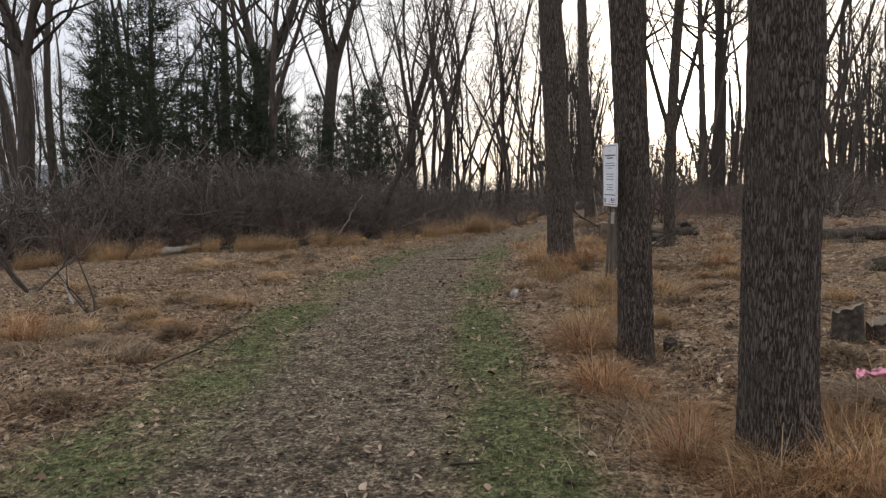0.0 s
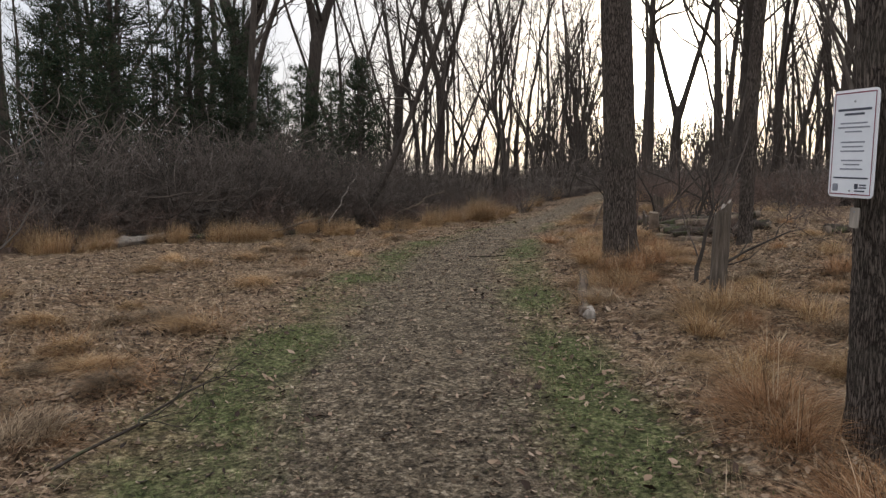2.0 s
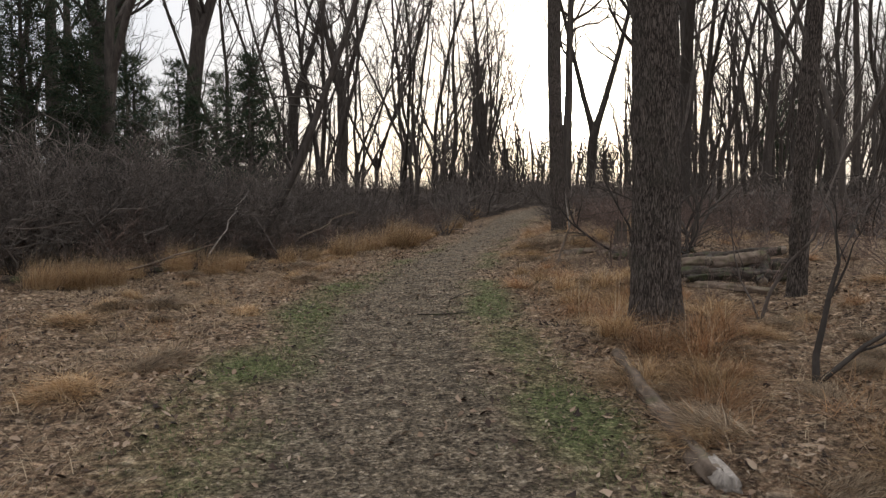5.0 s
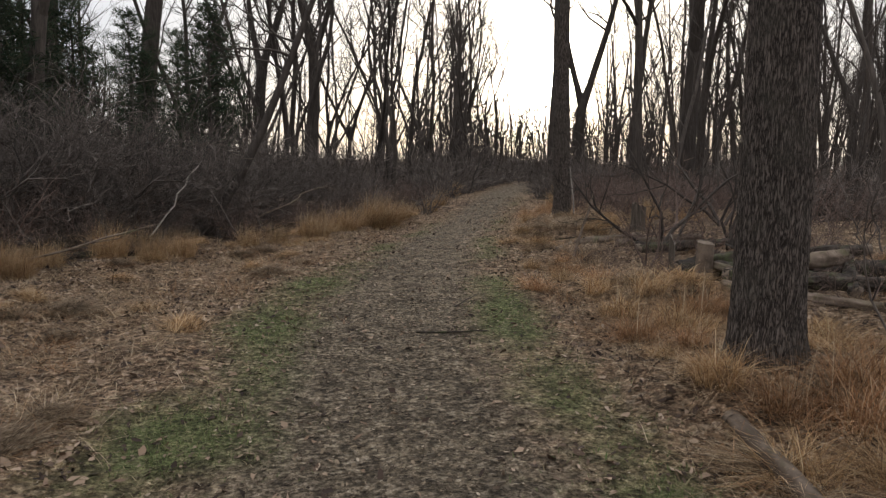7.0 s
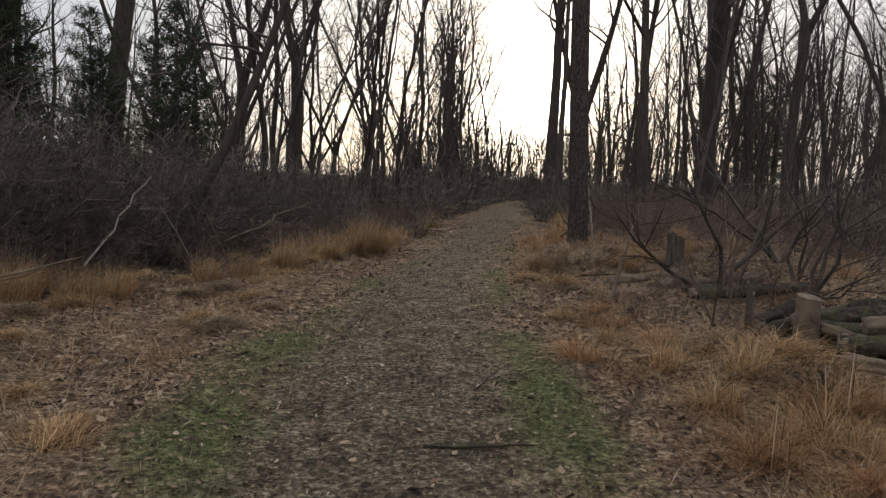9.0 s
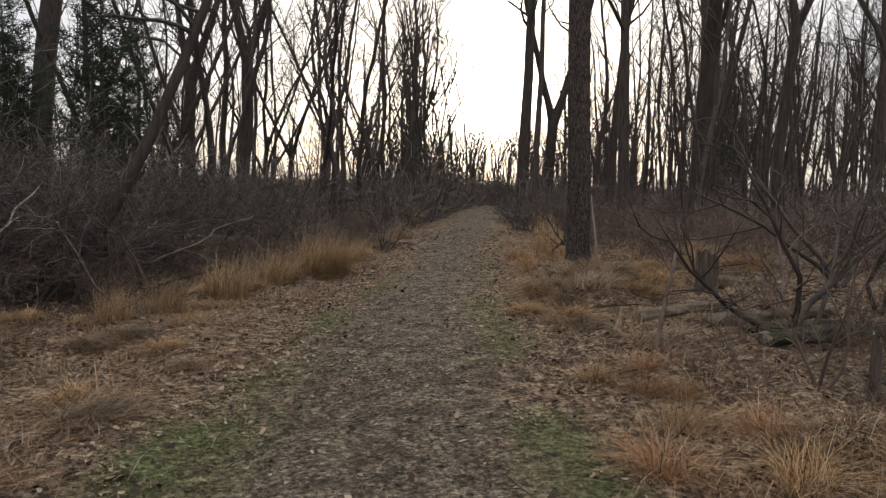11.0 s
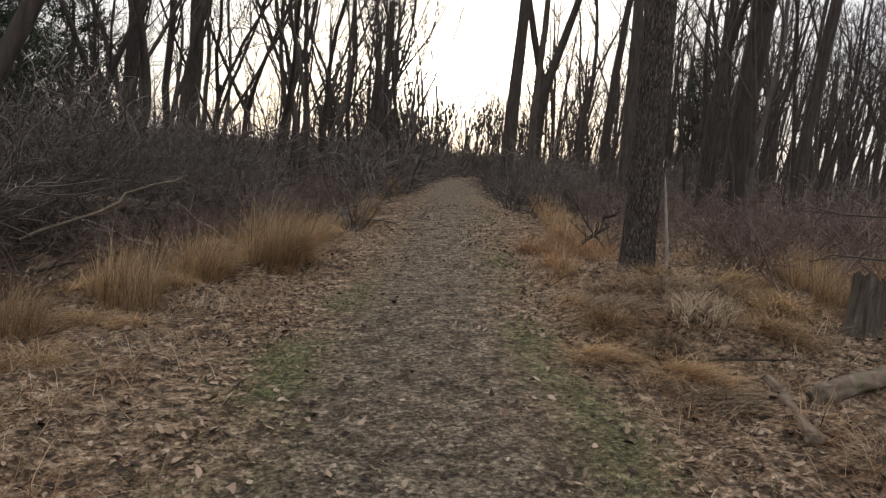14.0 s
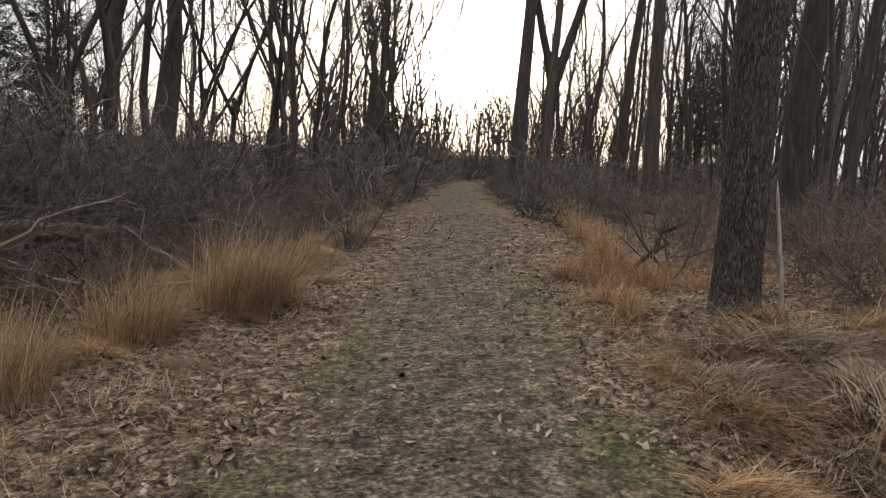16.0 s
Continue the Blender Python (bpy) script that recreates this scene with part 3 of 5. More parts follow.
def leaf_block(rng, px, py, pz, size):
    """Curled fallen leaves: a folded blade with a raised or sunken middle."""
    n = len(px)
    a, tx, ty = rng.uniform(0, 6.28, n), rng.normal(0, 0.35, n), rng.normal(0, 0.35, n)
    shape = np.array([[-0.5, 0, 0], [-0.12, -0.24, 0], [0.22, -0.20, 0], [0.5, 0, 0], [0.18, 0.22, 0], [-0.15, 0.22, 0], [0, 0, 0]])
    v = np.repeat(shape[None], n, 0)
    v[:, :6, :2] += rng.normal(0, 0.07, (n, 6, 2))
    v *= size[:, None, None]
    v[:, :, 1] *= rng.uniform(0.6, 1.3, n)[:, None]
    curl = rng.uniform(-0.05, 0.24, n) * size
    v[:, (1, 2), 2] += curl[:, None]
    v[:, (4, 5), 2] += (curl * rng.uniform(0.2, 1.2, n))[:, None]
    v[:, 3, 2] += rng.uniform(-0.1, 0.3, n) * size
    ca, sa = np.cos(a)[:, None], np.sin(a)[:, None]
    x, y = v[:, :, 0] * ca - v[:, :, 1] * sa, v[:, :, 0] * sa + v[:, :, 1] * ca
    z = v[:, :, 2] + x * tx[:, None] + y * ty[:, None]
    v = np.stack([x + px[:, None], y + py[:, None], z + pz[:, None] + 0.010], -1).reshape(-1, 3)
    o = (np.arange(n) * 7)[:, None]
    t = np.concatenate([o + np.array([[i, (i + 1) % 6, 6]]) for i in range(6)])
    return v, np.zeros((0, 4), int), t


def scatter(rng, n, y0, y1, reach, keep):
    """Places on the ground near the path, thinned out by keep(x, y, distance from the middle of the path over its half width)."""
    y = rng.uniform(0, 1, n) ** 1.25 * (y1 - y0) + y0
    x = path_x(y) + rng.uniform(-reach, reach, n)
    k = rng.uniform(0, 1, n) < keep(x, y, (x - path_x(y)) / path_half(y))
    return x[k], y[k]


# ---- ground ----


def graded(lo, fine_lo, fine_hi, hi, step, grow=1.16):
    mid = list(np.arange(fine_lo, fine_hi, step))
    up, s = [mid[-1]], step
    while up[-1] < hi:
        s *= grow
        up.append(up[-1] + s)
    dn, s = [mid[0]], step
    while dn[-1] > lo:
        s *= grow
        dn.append(dn[-1] - s)
    return np.array(dn[:0:-1] + mid + up[1:])


def green_strength(x, y):
    """Where short green grass lines the worn path: wide on both sides at first, thin further on."""
    d = (x - path_x(y)) / path_half(y)
    right = np.exp(-((d - 1.45) / 0.42) ** 2) * np.interp(y, [0, 12, 15, 18, 23, 26, 40], [1.0, 1.0, 0.80, 0.50, 0.45, 0.35, 0.3])
    left = np.exp(-((d + 1.35) / 0.55) ** 2) * np.interp(y, [0, 14, 18, 24, 30], [1.0, 1.0, 0.75, 0.3, 0.15])
    patchy = 0.5 + 0.5 * np.sin(2.9 * x + 1.3 * y + 2.0 * np.sin(0.9 * y)) * np.sin(1.7 * y - 2.2 * x + 1.0)
    left, right = left * np.clip(0.35 + patchy, 0, 1), right * np.clip(0.75 + patchy, 0, 1)
    return np.clip((right + left) * np.clip(0.85 + 0.55 * np.sin(1.1 * y + 0.6 * x) * np.sin(2.3 * x - 0.7 * y) + 0.3 * np.sin(3.1 * y), 0.25, 1.1), 0, 1)


gx, gy = graded(-900, -5.0, 6.5, 900, 0.10), graded(-900, -1.0, 29.0, 900, 0.10)
GX, GY = np.meshgrid(gx, gy, indexing="ij")
GZ = ground(GX, GY)
nx, ny = len(gx), len(gy)
ii, jj = np.meshgrid(np.arange(nx - 1), np.arange(ny - 1), indexing="ij")
ground_mesh = make_mesh("ground", np.stack([GX, GY, GZ], -1).reshape(-1, 3), np.stack([ii * ny + jj, (ii + 1) * ny + jj, (ii + 1) * ny + jj + 1, ii * ny + jj + 1], -1).reshape(-1, 4), smooth=True)
worn = np.clip(1.65 - np.abs((GX - path_x(GY)) / path_half(GY)), 0, 1) * np.interp(GY, [11, 19], [1.0, 0.90])
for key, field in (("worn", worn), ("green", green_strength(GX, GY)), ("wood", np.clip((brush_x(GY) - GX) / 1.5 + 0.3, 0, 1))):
    at = ground_mesh.attributes.new(key, "FLOAT", "POINT")
    at.data.foreach_set("value", field.ravel().astype(np.float32))


def ground_material():
    m = bpy.data.materials.new("forest_floor")
    m.use_nodes = True
    n, k = m.node_tree.nodes, m.node_tree.links
    b = n["Principled BSDF"]
    b.inputs["Roughness"].default_value, b.inputs["Specular IOR Level"].default_value = 0.95, 0.15
    tc = n.new("ShaderNodeTexCoord")

    def tex(size, detail, rough=0.65):
        t = n.new("ShaderNodeTexNoise")
        t.inputs["Scale"].default_value, t.inputs["Detail"].default_value, t.inputs["Roughness"].default_value = size, detail, rough
        k.new(tc.outputs["Object"], t.inputs["Vector"])
        return t.outputs["Fac"]

    def ramp(src, stops):
        r = n.new("ShaderNodeValToRGB")
        e = r.color_ramp.elements
        while len(e) < len(stops):
            e.new(0.5)
        for i, (p, c) in enumerate(stops):
            e[i].position, e[i].color = p, (*c, 1)
        k.new(src, r.inputs[0])
        return r.outputs[0]

    def mix(f, a, c):
        x = n.new("ShaderNodeMix")
        x.data_type = "RGBA"
        k.new(f, x.inputs["Factor"])
        k.new(a, x.inputs["A"])
        k.new(c, x.inputs["B"])
        return x.outputs["Result"]

    def mask(key, breakup, lo, hi):
        at = n.new("ShaderNodeAttribute")
        at.attribute_name = key
        s, r = n.new("ShaderNodeMath"), n.new("ShaderNodeMapRange")
        s.operation = "ADD"
        k.new(at.outputs["Fac"], s.inputs[0])
        k.new(breakup, s.inputs[1])
        r.inputs["From Min"].default_value, r.inputs["From Max"].default_value = lo, hi
        k.new(s.outputs[0], r.inputs["Value"])
        return r.outputs[0]

    fine, coarse, mid = tex(42, 8), tex(1.1, 5), tex(7, 6)

    def flakes(size, squash):
        """Leaf-sized flakes, each with a shade of its own."""
        w, a, mp, vo, sep = n.new("ShaderNodeVectorMath"), n.new("ShaderNodeVectorMath"), n.new("ShaderNodeMapping"), n.new("ShaderNodeTexVoronoi"), n.new("ShaderNodeSeparateColor")
        tn = n.new("ShaderNodeTexNoise")
        tn.inputs["Scale"].default_value, tn.inputs["Detail"].default_value = size * 0.5, 3.0
        k.new(tc.outputs["Object"], tn.inputs["Vector"])
        w.operation = "SCALE"
        w.inputs["Scale"].default_value = 1.6 / size
        k.new(tn.outputs["Color"], w.inputs[0])
        k.new(tc.outputs["Object"], a.inputs[0])
        k.new(w.outputs[0], a.inputs[1])
        mp.inputs["Scale"].default_value = squash
        k.new(a.outputs[0], mp.inputs["Vector"])
        vo.inputs["Scale"].default_value = size
        k.new(mp.outputs[0], vo.inputs["Vector"])
        k.new(vo.outputs["Color"], sep.inputs[0])
        return sep.outputs[0]

    def blend(f, a, c):
        x = n.new("ShaderNodeMix")
        x.data_type = "RGBA"
        x.inputs["Factor"].default_value = f
        k.new(a, x.inputs["A"])
        k.new(c, x.inputs["B"])
        return x.outputs["Result"]

    leaf, bits = flakes(17, (1, 1.25, 0.3)), flakes(34, (1, 1.4, 0.3))
    litter = blend(0.5, ramp(fine, [(0.37, (0.050, 0.029, 0.018)), (0.5, (0.240, 0.158, 0.098)), (0.64, (0.52, 0.385, 0.260))]),
                   ramp(leaf, [(0.0, (0.046, 0.027, 0.017)), (0.28, (0.14, 0.084, 0.051)), (0.6, (0.260, 0.174, 0.112)), (0.88, (0.40, 0.290, 0.192)), (1.0, (0.52, 0.41, 0.30))]))
    dirt = blend(0.5, mix(mid, ramp(fine, [(0.37, (0.028, 0.018, 0.013)), (0.5, (0.165, 0.128, 0.094)), (0.66, (0.38, 0.295, 0.225))]), ramp(fine, [(0.38, (0.040, 0.032, 0.021)), (0.51, (0.170, 0.140, 0.093)), (0.66, (0.40, 0.335, 0.245))])),
                 ramp(bits, [(0.0, (0.034, 0.023, 0.017)), (0.4, (0.125, 0.096, 0.064)), (0.8, (0.24, 0.186, 0.126)), (1.0, (0.43, 0.355, 0.265))]))
    turf = blend(0.35, ramp(fine, [(0.32, (0.045, 0.052, 0.022)), (0.52, (0.150, 0.175, 0.068)), (0.72, (0.29, 0.29, 0.140))]), ramp(bits, [(0.0, (0.025, 0.022, 0.012)), (0.6, (0.10, 0.095, 0.045)), (1.0, (0.28, 0.22, 0.14))]))
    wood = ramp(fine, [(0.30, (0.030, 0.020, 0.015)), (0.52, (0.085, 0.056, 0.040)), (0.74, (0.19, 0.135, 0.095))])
    def clumped(col, lo, hi):
        """Darker and paler clumps a hand's breadth across."""
        r, hs = n.new("ShaderNodeMapRange"), n.new("ShaderNodeHueSaturation")
        r.inputs["From Min"].default_value, r.inputs["From Max"].default_value = 0.36, 0.64
        r.inputs["To Min"].default_value, r.inputs["To Max"].default_value = lo, hi
        k.new(patch, r.inputs["Value"])
        k.new(r.outputs[0], hs.inputs["Value"])
        k.new(col, hs.inputs["Color"])
        return hs.outputs[0]

    patch = tex(24.0, 3, 0.6)
    litter, dirt, turf = clumped(litter, 0.45, 1.52), clumped(dirt, 0.50, 1.50), clumped(turf, 0.45, 1.50)
    patch = tex(7.0, 5, 0.6)
    litter, dirt, turf = clumped(litter, 0.50, 1.45), clumped(dirt, 0.55, 1.45), clumped(turf, 0.65, 1.30)
    c = mix(mask("worn", tex(3.0, 8, 0.75), 0.66, 1.38), litter, dirt)
    c = mix(mask("green", tex(4.0, 8, 0.75), 0.62, 1.22), c, turf)
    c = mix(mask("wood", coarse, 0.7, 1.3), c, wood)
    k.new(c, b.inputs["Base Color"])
    bp = n.new("ShaderNodeBump")
    bp.inputs["Strength"].default_value, bp.inputs["Distance"].default_value = 1.0, 0.07
    k.new(fine, bp.inputs["Height"])
    b2 = n.new("ShaderNodeBump")
    b2.inputs["Strength"].default_value, b2.inputs["Distance"].default_value = 1.0, 0.10
    k.new(patch, b2.inputs["Height"])
    k.new(bp.outputs[0], b2.inputs["Normal"])
    k.new(b2.outputs[0], b.inputs["Normal"])
    return m


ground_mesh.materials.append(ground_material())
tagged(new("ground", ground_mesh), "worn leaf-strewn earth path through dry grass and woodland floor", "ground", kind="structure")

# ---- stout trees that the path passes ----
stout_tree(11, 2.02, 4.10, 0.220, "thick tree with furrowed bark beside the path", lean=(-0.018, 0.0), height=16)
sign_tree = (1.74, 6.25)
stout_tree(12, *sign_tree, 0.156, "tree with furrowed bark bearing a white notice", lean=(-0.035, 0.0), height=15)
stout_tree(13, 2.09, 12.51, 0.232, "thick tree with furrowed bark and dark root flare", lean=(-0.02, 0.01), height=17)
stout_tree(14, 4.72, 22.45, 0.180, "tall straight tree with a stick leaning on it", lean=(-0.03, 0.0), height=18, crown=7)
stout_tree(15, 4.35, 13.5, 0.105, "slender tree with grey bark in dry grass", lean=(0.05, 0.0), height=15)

# ---- the other trees ----
BARE = "bare winter tree with grey-brown bark"
placed = [
    # x, y, radius, height, crown, fork, lean
    (-2.55, 57.5, 0.40, 21, 9.0, 8.0, (0.00, 0)), (0.22, 43.6, 0.27, 17, 7.5, 7.0, (0.03, 0)), (-7.0, 41.8, 0.42, 19, 9.5, 9.5, (0.02, 0)),
    (-11.6, 38.0, 0.36, 20, 8.0, 0.0, (0.0, 0)), (-10.6, 38.6, 0.50, 21, 8.0, 8.2, (0.05, 0)), (-14.7, 24.5, 0.30, 17, 5.0, 6.5, (0.0, 0)),
    (11.3, 39.4, 0.30, 19, 7.0, 0.0, (-0.02, 0)), (13.4, 41.6, 0.28, 18, 7.0, 4.5, (0.0, 0)), (15.4, 39.5, 0.22, 18, 7.0, 0.0, (0.0, 0)),
    (12.9, 34.3, 0.24, 19, 6.5, 0.0, (0.0, 0)), (11.0, 27.8, 0.27, 19, 5.0, 5.2, (0.0, 0)), (14.1, 68.0, 0.26, 14, 4.0, 4.5, (0.16, 0)),
    (9.4, 34.0, 0.13, 15, 6.0, 0.0, (0.03, 0)), (16.5, 31.0, 0.18, 17, 6.0, 7.0, (-0.02, 0)),
]
for i, (x, y, r, h, c, fork, lean) in enumerate(placed):
    tree(pose(x, y, gz(x, y)), tree_meshes(100 + i, h, r, c, 24, fork=fork, lean=lean, kids=(5, 4)), "tall bare tree with a dark forked trunk" if fork else "tall bare tree with a straight dark trunk", "tall trees of the wood")

tree(pose(-2.7, 23.2, gz(-2.7, 23.2)), tree_meshes(140, 9.5, 0.115, 3.5, 16, lean=(0.62, 0.06), kids=(4, 4), wobble=0.02), "dead tree leaning far over the thicket", "tall trees of the wood")
wood_kinds = [tree_meshes(200 + i, h, r, c, 16, fork=f, kids=(4, 3), wobble=0.04, reach=0.22, steep=1.3)
              for i, (h, r, c, f) in enumerate([(16, 0.17, 6, 0), (18, 0.22, 7, 0), (15, 0.13, 5, 0), (17, 0.20, 5, 5.5), (14, 0.12, 4.5, 4.8), (18, 0.18, 8, 0)])]
thin_kinds = [tree_meshes(230 + i, h, r, c, 14, kids=(4, 3), wobble=0.07, reach=0.30, steep=1.6, fork=f)
              for i, (h, r, c, f) in enumerate([(9, 0.07, 1.6, 0), (8, 0.06, 1.2, 1.6), (10, 0.08, 2.0, 2.4), (7, 0.05, 1.0, 0)])]
first = {}


def plant(kinds, k, x, y, s, turn, group, label, tilt=(0, 0)):
    m = pose(x, y, gz(x, y), tilt[0], tilt[1], turn) @ Matrix.Scale(s, 4)
    if x > 0 and abs(math.degrees(math.atan2(x + 0.5, y - 2)) - SUN_AZ) < 1.7:
        return None
    key = (group, k)
    if key in first:
        return copy_thing(first[key], m)
    first[key] = tree(m, kinds[k], label, group)
    return first[key]


rng = np.random.default_rng(5)
spots = [(p[0], p[1]) for p in placed] + [(4.72, 22.45), (2.0, 12.4), (4.35, 13.5)]


def free(x, y, gap):
    return all((x - a) ** 2 + (y - b) ** 2 > gap * gap for a, b in spots)


count = 0
while count < 135:                       # the wood to the right of the path
    y = rng.uniform(11, 78)
    x = lane_x(y) + rng.uniform(3.4, 46)
    if x - path_x(y) < 5.0 and y < 34 or x < 17 and y < 32 or x < 5 or not free(x, y, 1.7) or abs(math.degrees(math.atan2(x, y)) - 20.3) < 1.2:
        continue
    spots.append((x, y))
    plant(wood_kinds, int(rng.integers(6)), x, y, rng.uniform(0.8, 1.15), rng.uniform(0, 360), "trees of the wood", BARE, rng.normal(0, 2.0, 2))
    count += 1
count = 0
while count < 44:                       # behind the thicket
    y = rng.uniform(24, 85)
    x = brush_x(y) - rng.uniform(6, 42)
    if not free(x, y, 2.6) or -13.5 < math.degrees(math.atan2(x, y)) < 6.5:
        continue
    spots.append((x, y))
    plant(wood_kinds, int(rng.integers(6)), x, y, rng.uniform(0.75, 1.1), rng.uniform(0, 360), "trees of the wood", BARE, rng.normal(0, 2.5, 2))
    count += 1
for i in range(58):                     # young trees crowding the left edge of the path
    y = rng.uniform(36, 82)
    off = rng.uniform(0.3, 14)
    x = brush_x(y) - off
    plant(thin_kinds, int(rng.integers(4)), x, y, rng.uniform(0.8, 1.15) * np.interp(off, [0, 3, 9], [0.7, 1.05, 1.5]), rng.uniform(0, 360), "young trees of the thicket", "slender young tree with bare upright branches", (rng.normal(0, 4), rng.normal(4, 4)))
for i in range(34):                     # young trees under the wood
    y = rng.uniform(17, 70)
    x = lane_x(y) + 2.5 + abs(rng.normal(0, 9)) + (3 if y < 30 else 0)
    plant(thin_kinds, int(rng.integers(4)), x, y, rng.uniform(0.5, 0.9), rng.uniform(0, 360), "young trees of the thicket", "slender young tree with bare upright branches", (rng.normal(0, 4), rng.normal(0, 4)))
for i in range(18):                     # the wood beyond the clearing
    a, d = radians(rng.uniform(-44, -17)), rng.uniform(27, 62)
    plant(wood_kinds, int(rng.integers(6)), d * math.sin(a), d * math.cos(a), rng.uniform(0.7, 1.05), rng.uniform(0, 360), "trees of the wood", BARE, rng.normal(0, 2.5, 2))
for i in range(40):                     # young growth crowding the right of the wood
    y = rng.uniform(19, 46)
    plant(thin_kinds, int(rng.integers(4)), path_x(y) + rng.uniform(8, 30), y, rng.uniform(0.7, 1.25), rng.uniform(0, 360), "young trees of the thicket", "slender young tree with bare upright branches", (rng.normal(0, 4), rng.normal(0, 4)))
for i in range(14):                     # unseen trees behind the walker's start, added to shape the light
    a, d = radians(rng.uniform(110, 250)), rng.uniform(9, 28)
    plant(wood_kinds, int(rng.integers(6)), d * math.sin(a) - 1, d * math.cos(a), rng.uniform(0.8, 1.1), rng.uniform(0, 360), "trees of the wood", BARE)

# far woods, too distant to count
far = []
for i in range(430):
    b = radians(rng.uniform(-62, 78))
    d = rng.uniform(88, 190)
    x, y, h = d * math.sin(b), d * math.cos(b), rng.uniform(12, 20)
    if 10 < math.degrees(b) < 27:
        h *= 0.55
    p = np.array([x, y, 0.2])
    lines = []
    limb(rng, lines, p, np.array([rng.normal(0, 0.05), rng.normal(0, 0.05), 1]), h, rng.uniform(0.12, 0.25), 0, 2, (8, 4), 0.12, 0.07, 0.42)
    far += [tube(q, np.maximum(r, 0.018), 3) for q, r, lv in lines]
for i in range(150):                    # the low growth that closes the view along the path
    b, d = radians(rng.uniform(8, 27)), rng.uniform(58, 100)
    lines = []
    for c in range(2):
        limb(rng, lines, np.array([d * math.sin(b), d * math.cos(b), 0.1]), np.array([rng.normal(0, 0.22), rng.normal(0, 0.22), 1]), d * rng.uniform(0.055, 0.105), 0.07, 0, 1, (7,), 0.12, 0.10, 0.45)
    far += [tube(q, np.maximum(r, 0.022), 3) for q, r, lv in lines]
for i in range(65):                     # more trunks deep in the wood
    y = rng.uniform(40, 80)
    x = float(lane_x(y)) + rng.uniform(6, 48)
    if abs(math.degrees(math.atan2(x + 0.5, y - 2)) - SUN_AZ) < 2:
        continue
    lines = []
    limb(rng, lines, np.array([x, y, 0.1]), np.array([rng.normal(0, 0.06), rng.normal(0, 0.06), 1]), rng.uniform(12, 18), rng.uniform(0.10, 0.20), 0, 2, (8, 3), 0.12, 0.06, 0.36)
    far += [tube(q, np.maximum(r, 0.014), 4 if lv == 0 else 3) for q, r, lv in lines]
tagged(new("far_woods", make_mesh("far_woods", *merge(far), mat=M_LIMB)), "distant bare woods closing the view", "woods", kind="stuff")

# conifers in the thicket
cedars = [conifer_meshes(300, 8.0, 0.16, 2.7, 150, 135), conifer_meshes(301, 6.5, 0.13, 1.8, 120, 115)]


def conifer(m, k, label):
    t = thing("conifer_tree", m, label, "conifer", "conifers of the wood")
    for nm, me in zip(("trunk", "branchwork", "foliage"), cedars[k]):
        part(nm, me, t)
    return t


for x, y, k, s in ((-9.2, 22.6, 0, 1.12), (-7.6, 24.0, 0, 0.9), (-11.2, 23.5, 0, 0.95), (-6.3, 23.6, 1, 0.75), (-5.1, 55.7, 0, 1.3), (-7.6, 57.0, 0, 1.2), (-3.2, 31.0, 1, 0.95), (-6.2, 28.0, 1, 0.85), (-6.0, 34.0, 0, 0.8), (-4.9, 30.2, 1, 0.7), (-7.4, 28.4, 0, 0.95), (-8.6, 20.6, 1, 0.8), (-10.6, 21.6, 1, 0.85), (42, 66, 0, 1.5), (48, 70, 0, 1.6)):
    conifer(pose(x, y, gz(x, y), 0, 0, 70 * k + 31 * x) @ Matrix.Scale(s, 4), k, "dark green conifer among bare brush")

# ---- the thickets ----
brush_kinds = [shrub_meshes(400, 1.9, 7, 0.42, M_TWIG), shrub_meshes(401, 2.4, 7, 0.38, M_TWIG), shrub_meshes(402, 1.4, 7, 0.65, M_TWIG_RED), shrub_meshes(403, 1.8, 7, 0.55, M_TWIG_RED), shrub_meshes(404, 2.7, 7, 0.30, M_TWIG),
               shrub_meshes(405, 1.9, 5, 0.6, M_TWIG, kids=(8, 3), r=0.018), shrub_meshes(406, 1.9, 16, 0.6, M_TWIG, kids=(7,), last=1, r=0.022, thin=0.008), shrub_meshes(407, 4.3, 6, 0.26, M_TWIG, kids=(16, 5), r=0.020, up=0.07)]
firsts = {}
distant = []                            # brush deep behind the front rows, too tangled to count


def shrub(k, x, y, s, turn, group):
    if k not in (2, 3, 7) and (x < brush_x(y) - 3.8 or y > 31 or x > path_x(y) + 7):
        distant.append((6, x, y, s * (0.95, 1.2, 0, 0, 1.4, 0.95, 1)[k], turn))
        return None
    m = pose(x, y, gz(x, y), 0, 0, turn) @ Matrix.Scale(s, 4)
    key = (group, k)
    if key in firsts:
        return copy_thing(firsts[key], m)
    t = thing("shrub", m, "leafless tangled shrub of reddish twigs" if k in (2, 3) else "leafless tangled shrub of grey-brown twigs", "shrub", group)
    for me in brush_kinds[k]:
        part("branch", me, t)
    firsts[key] = t
    return t


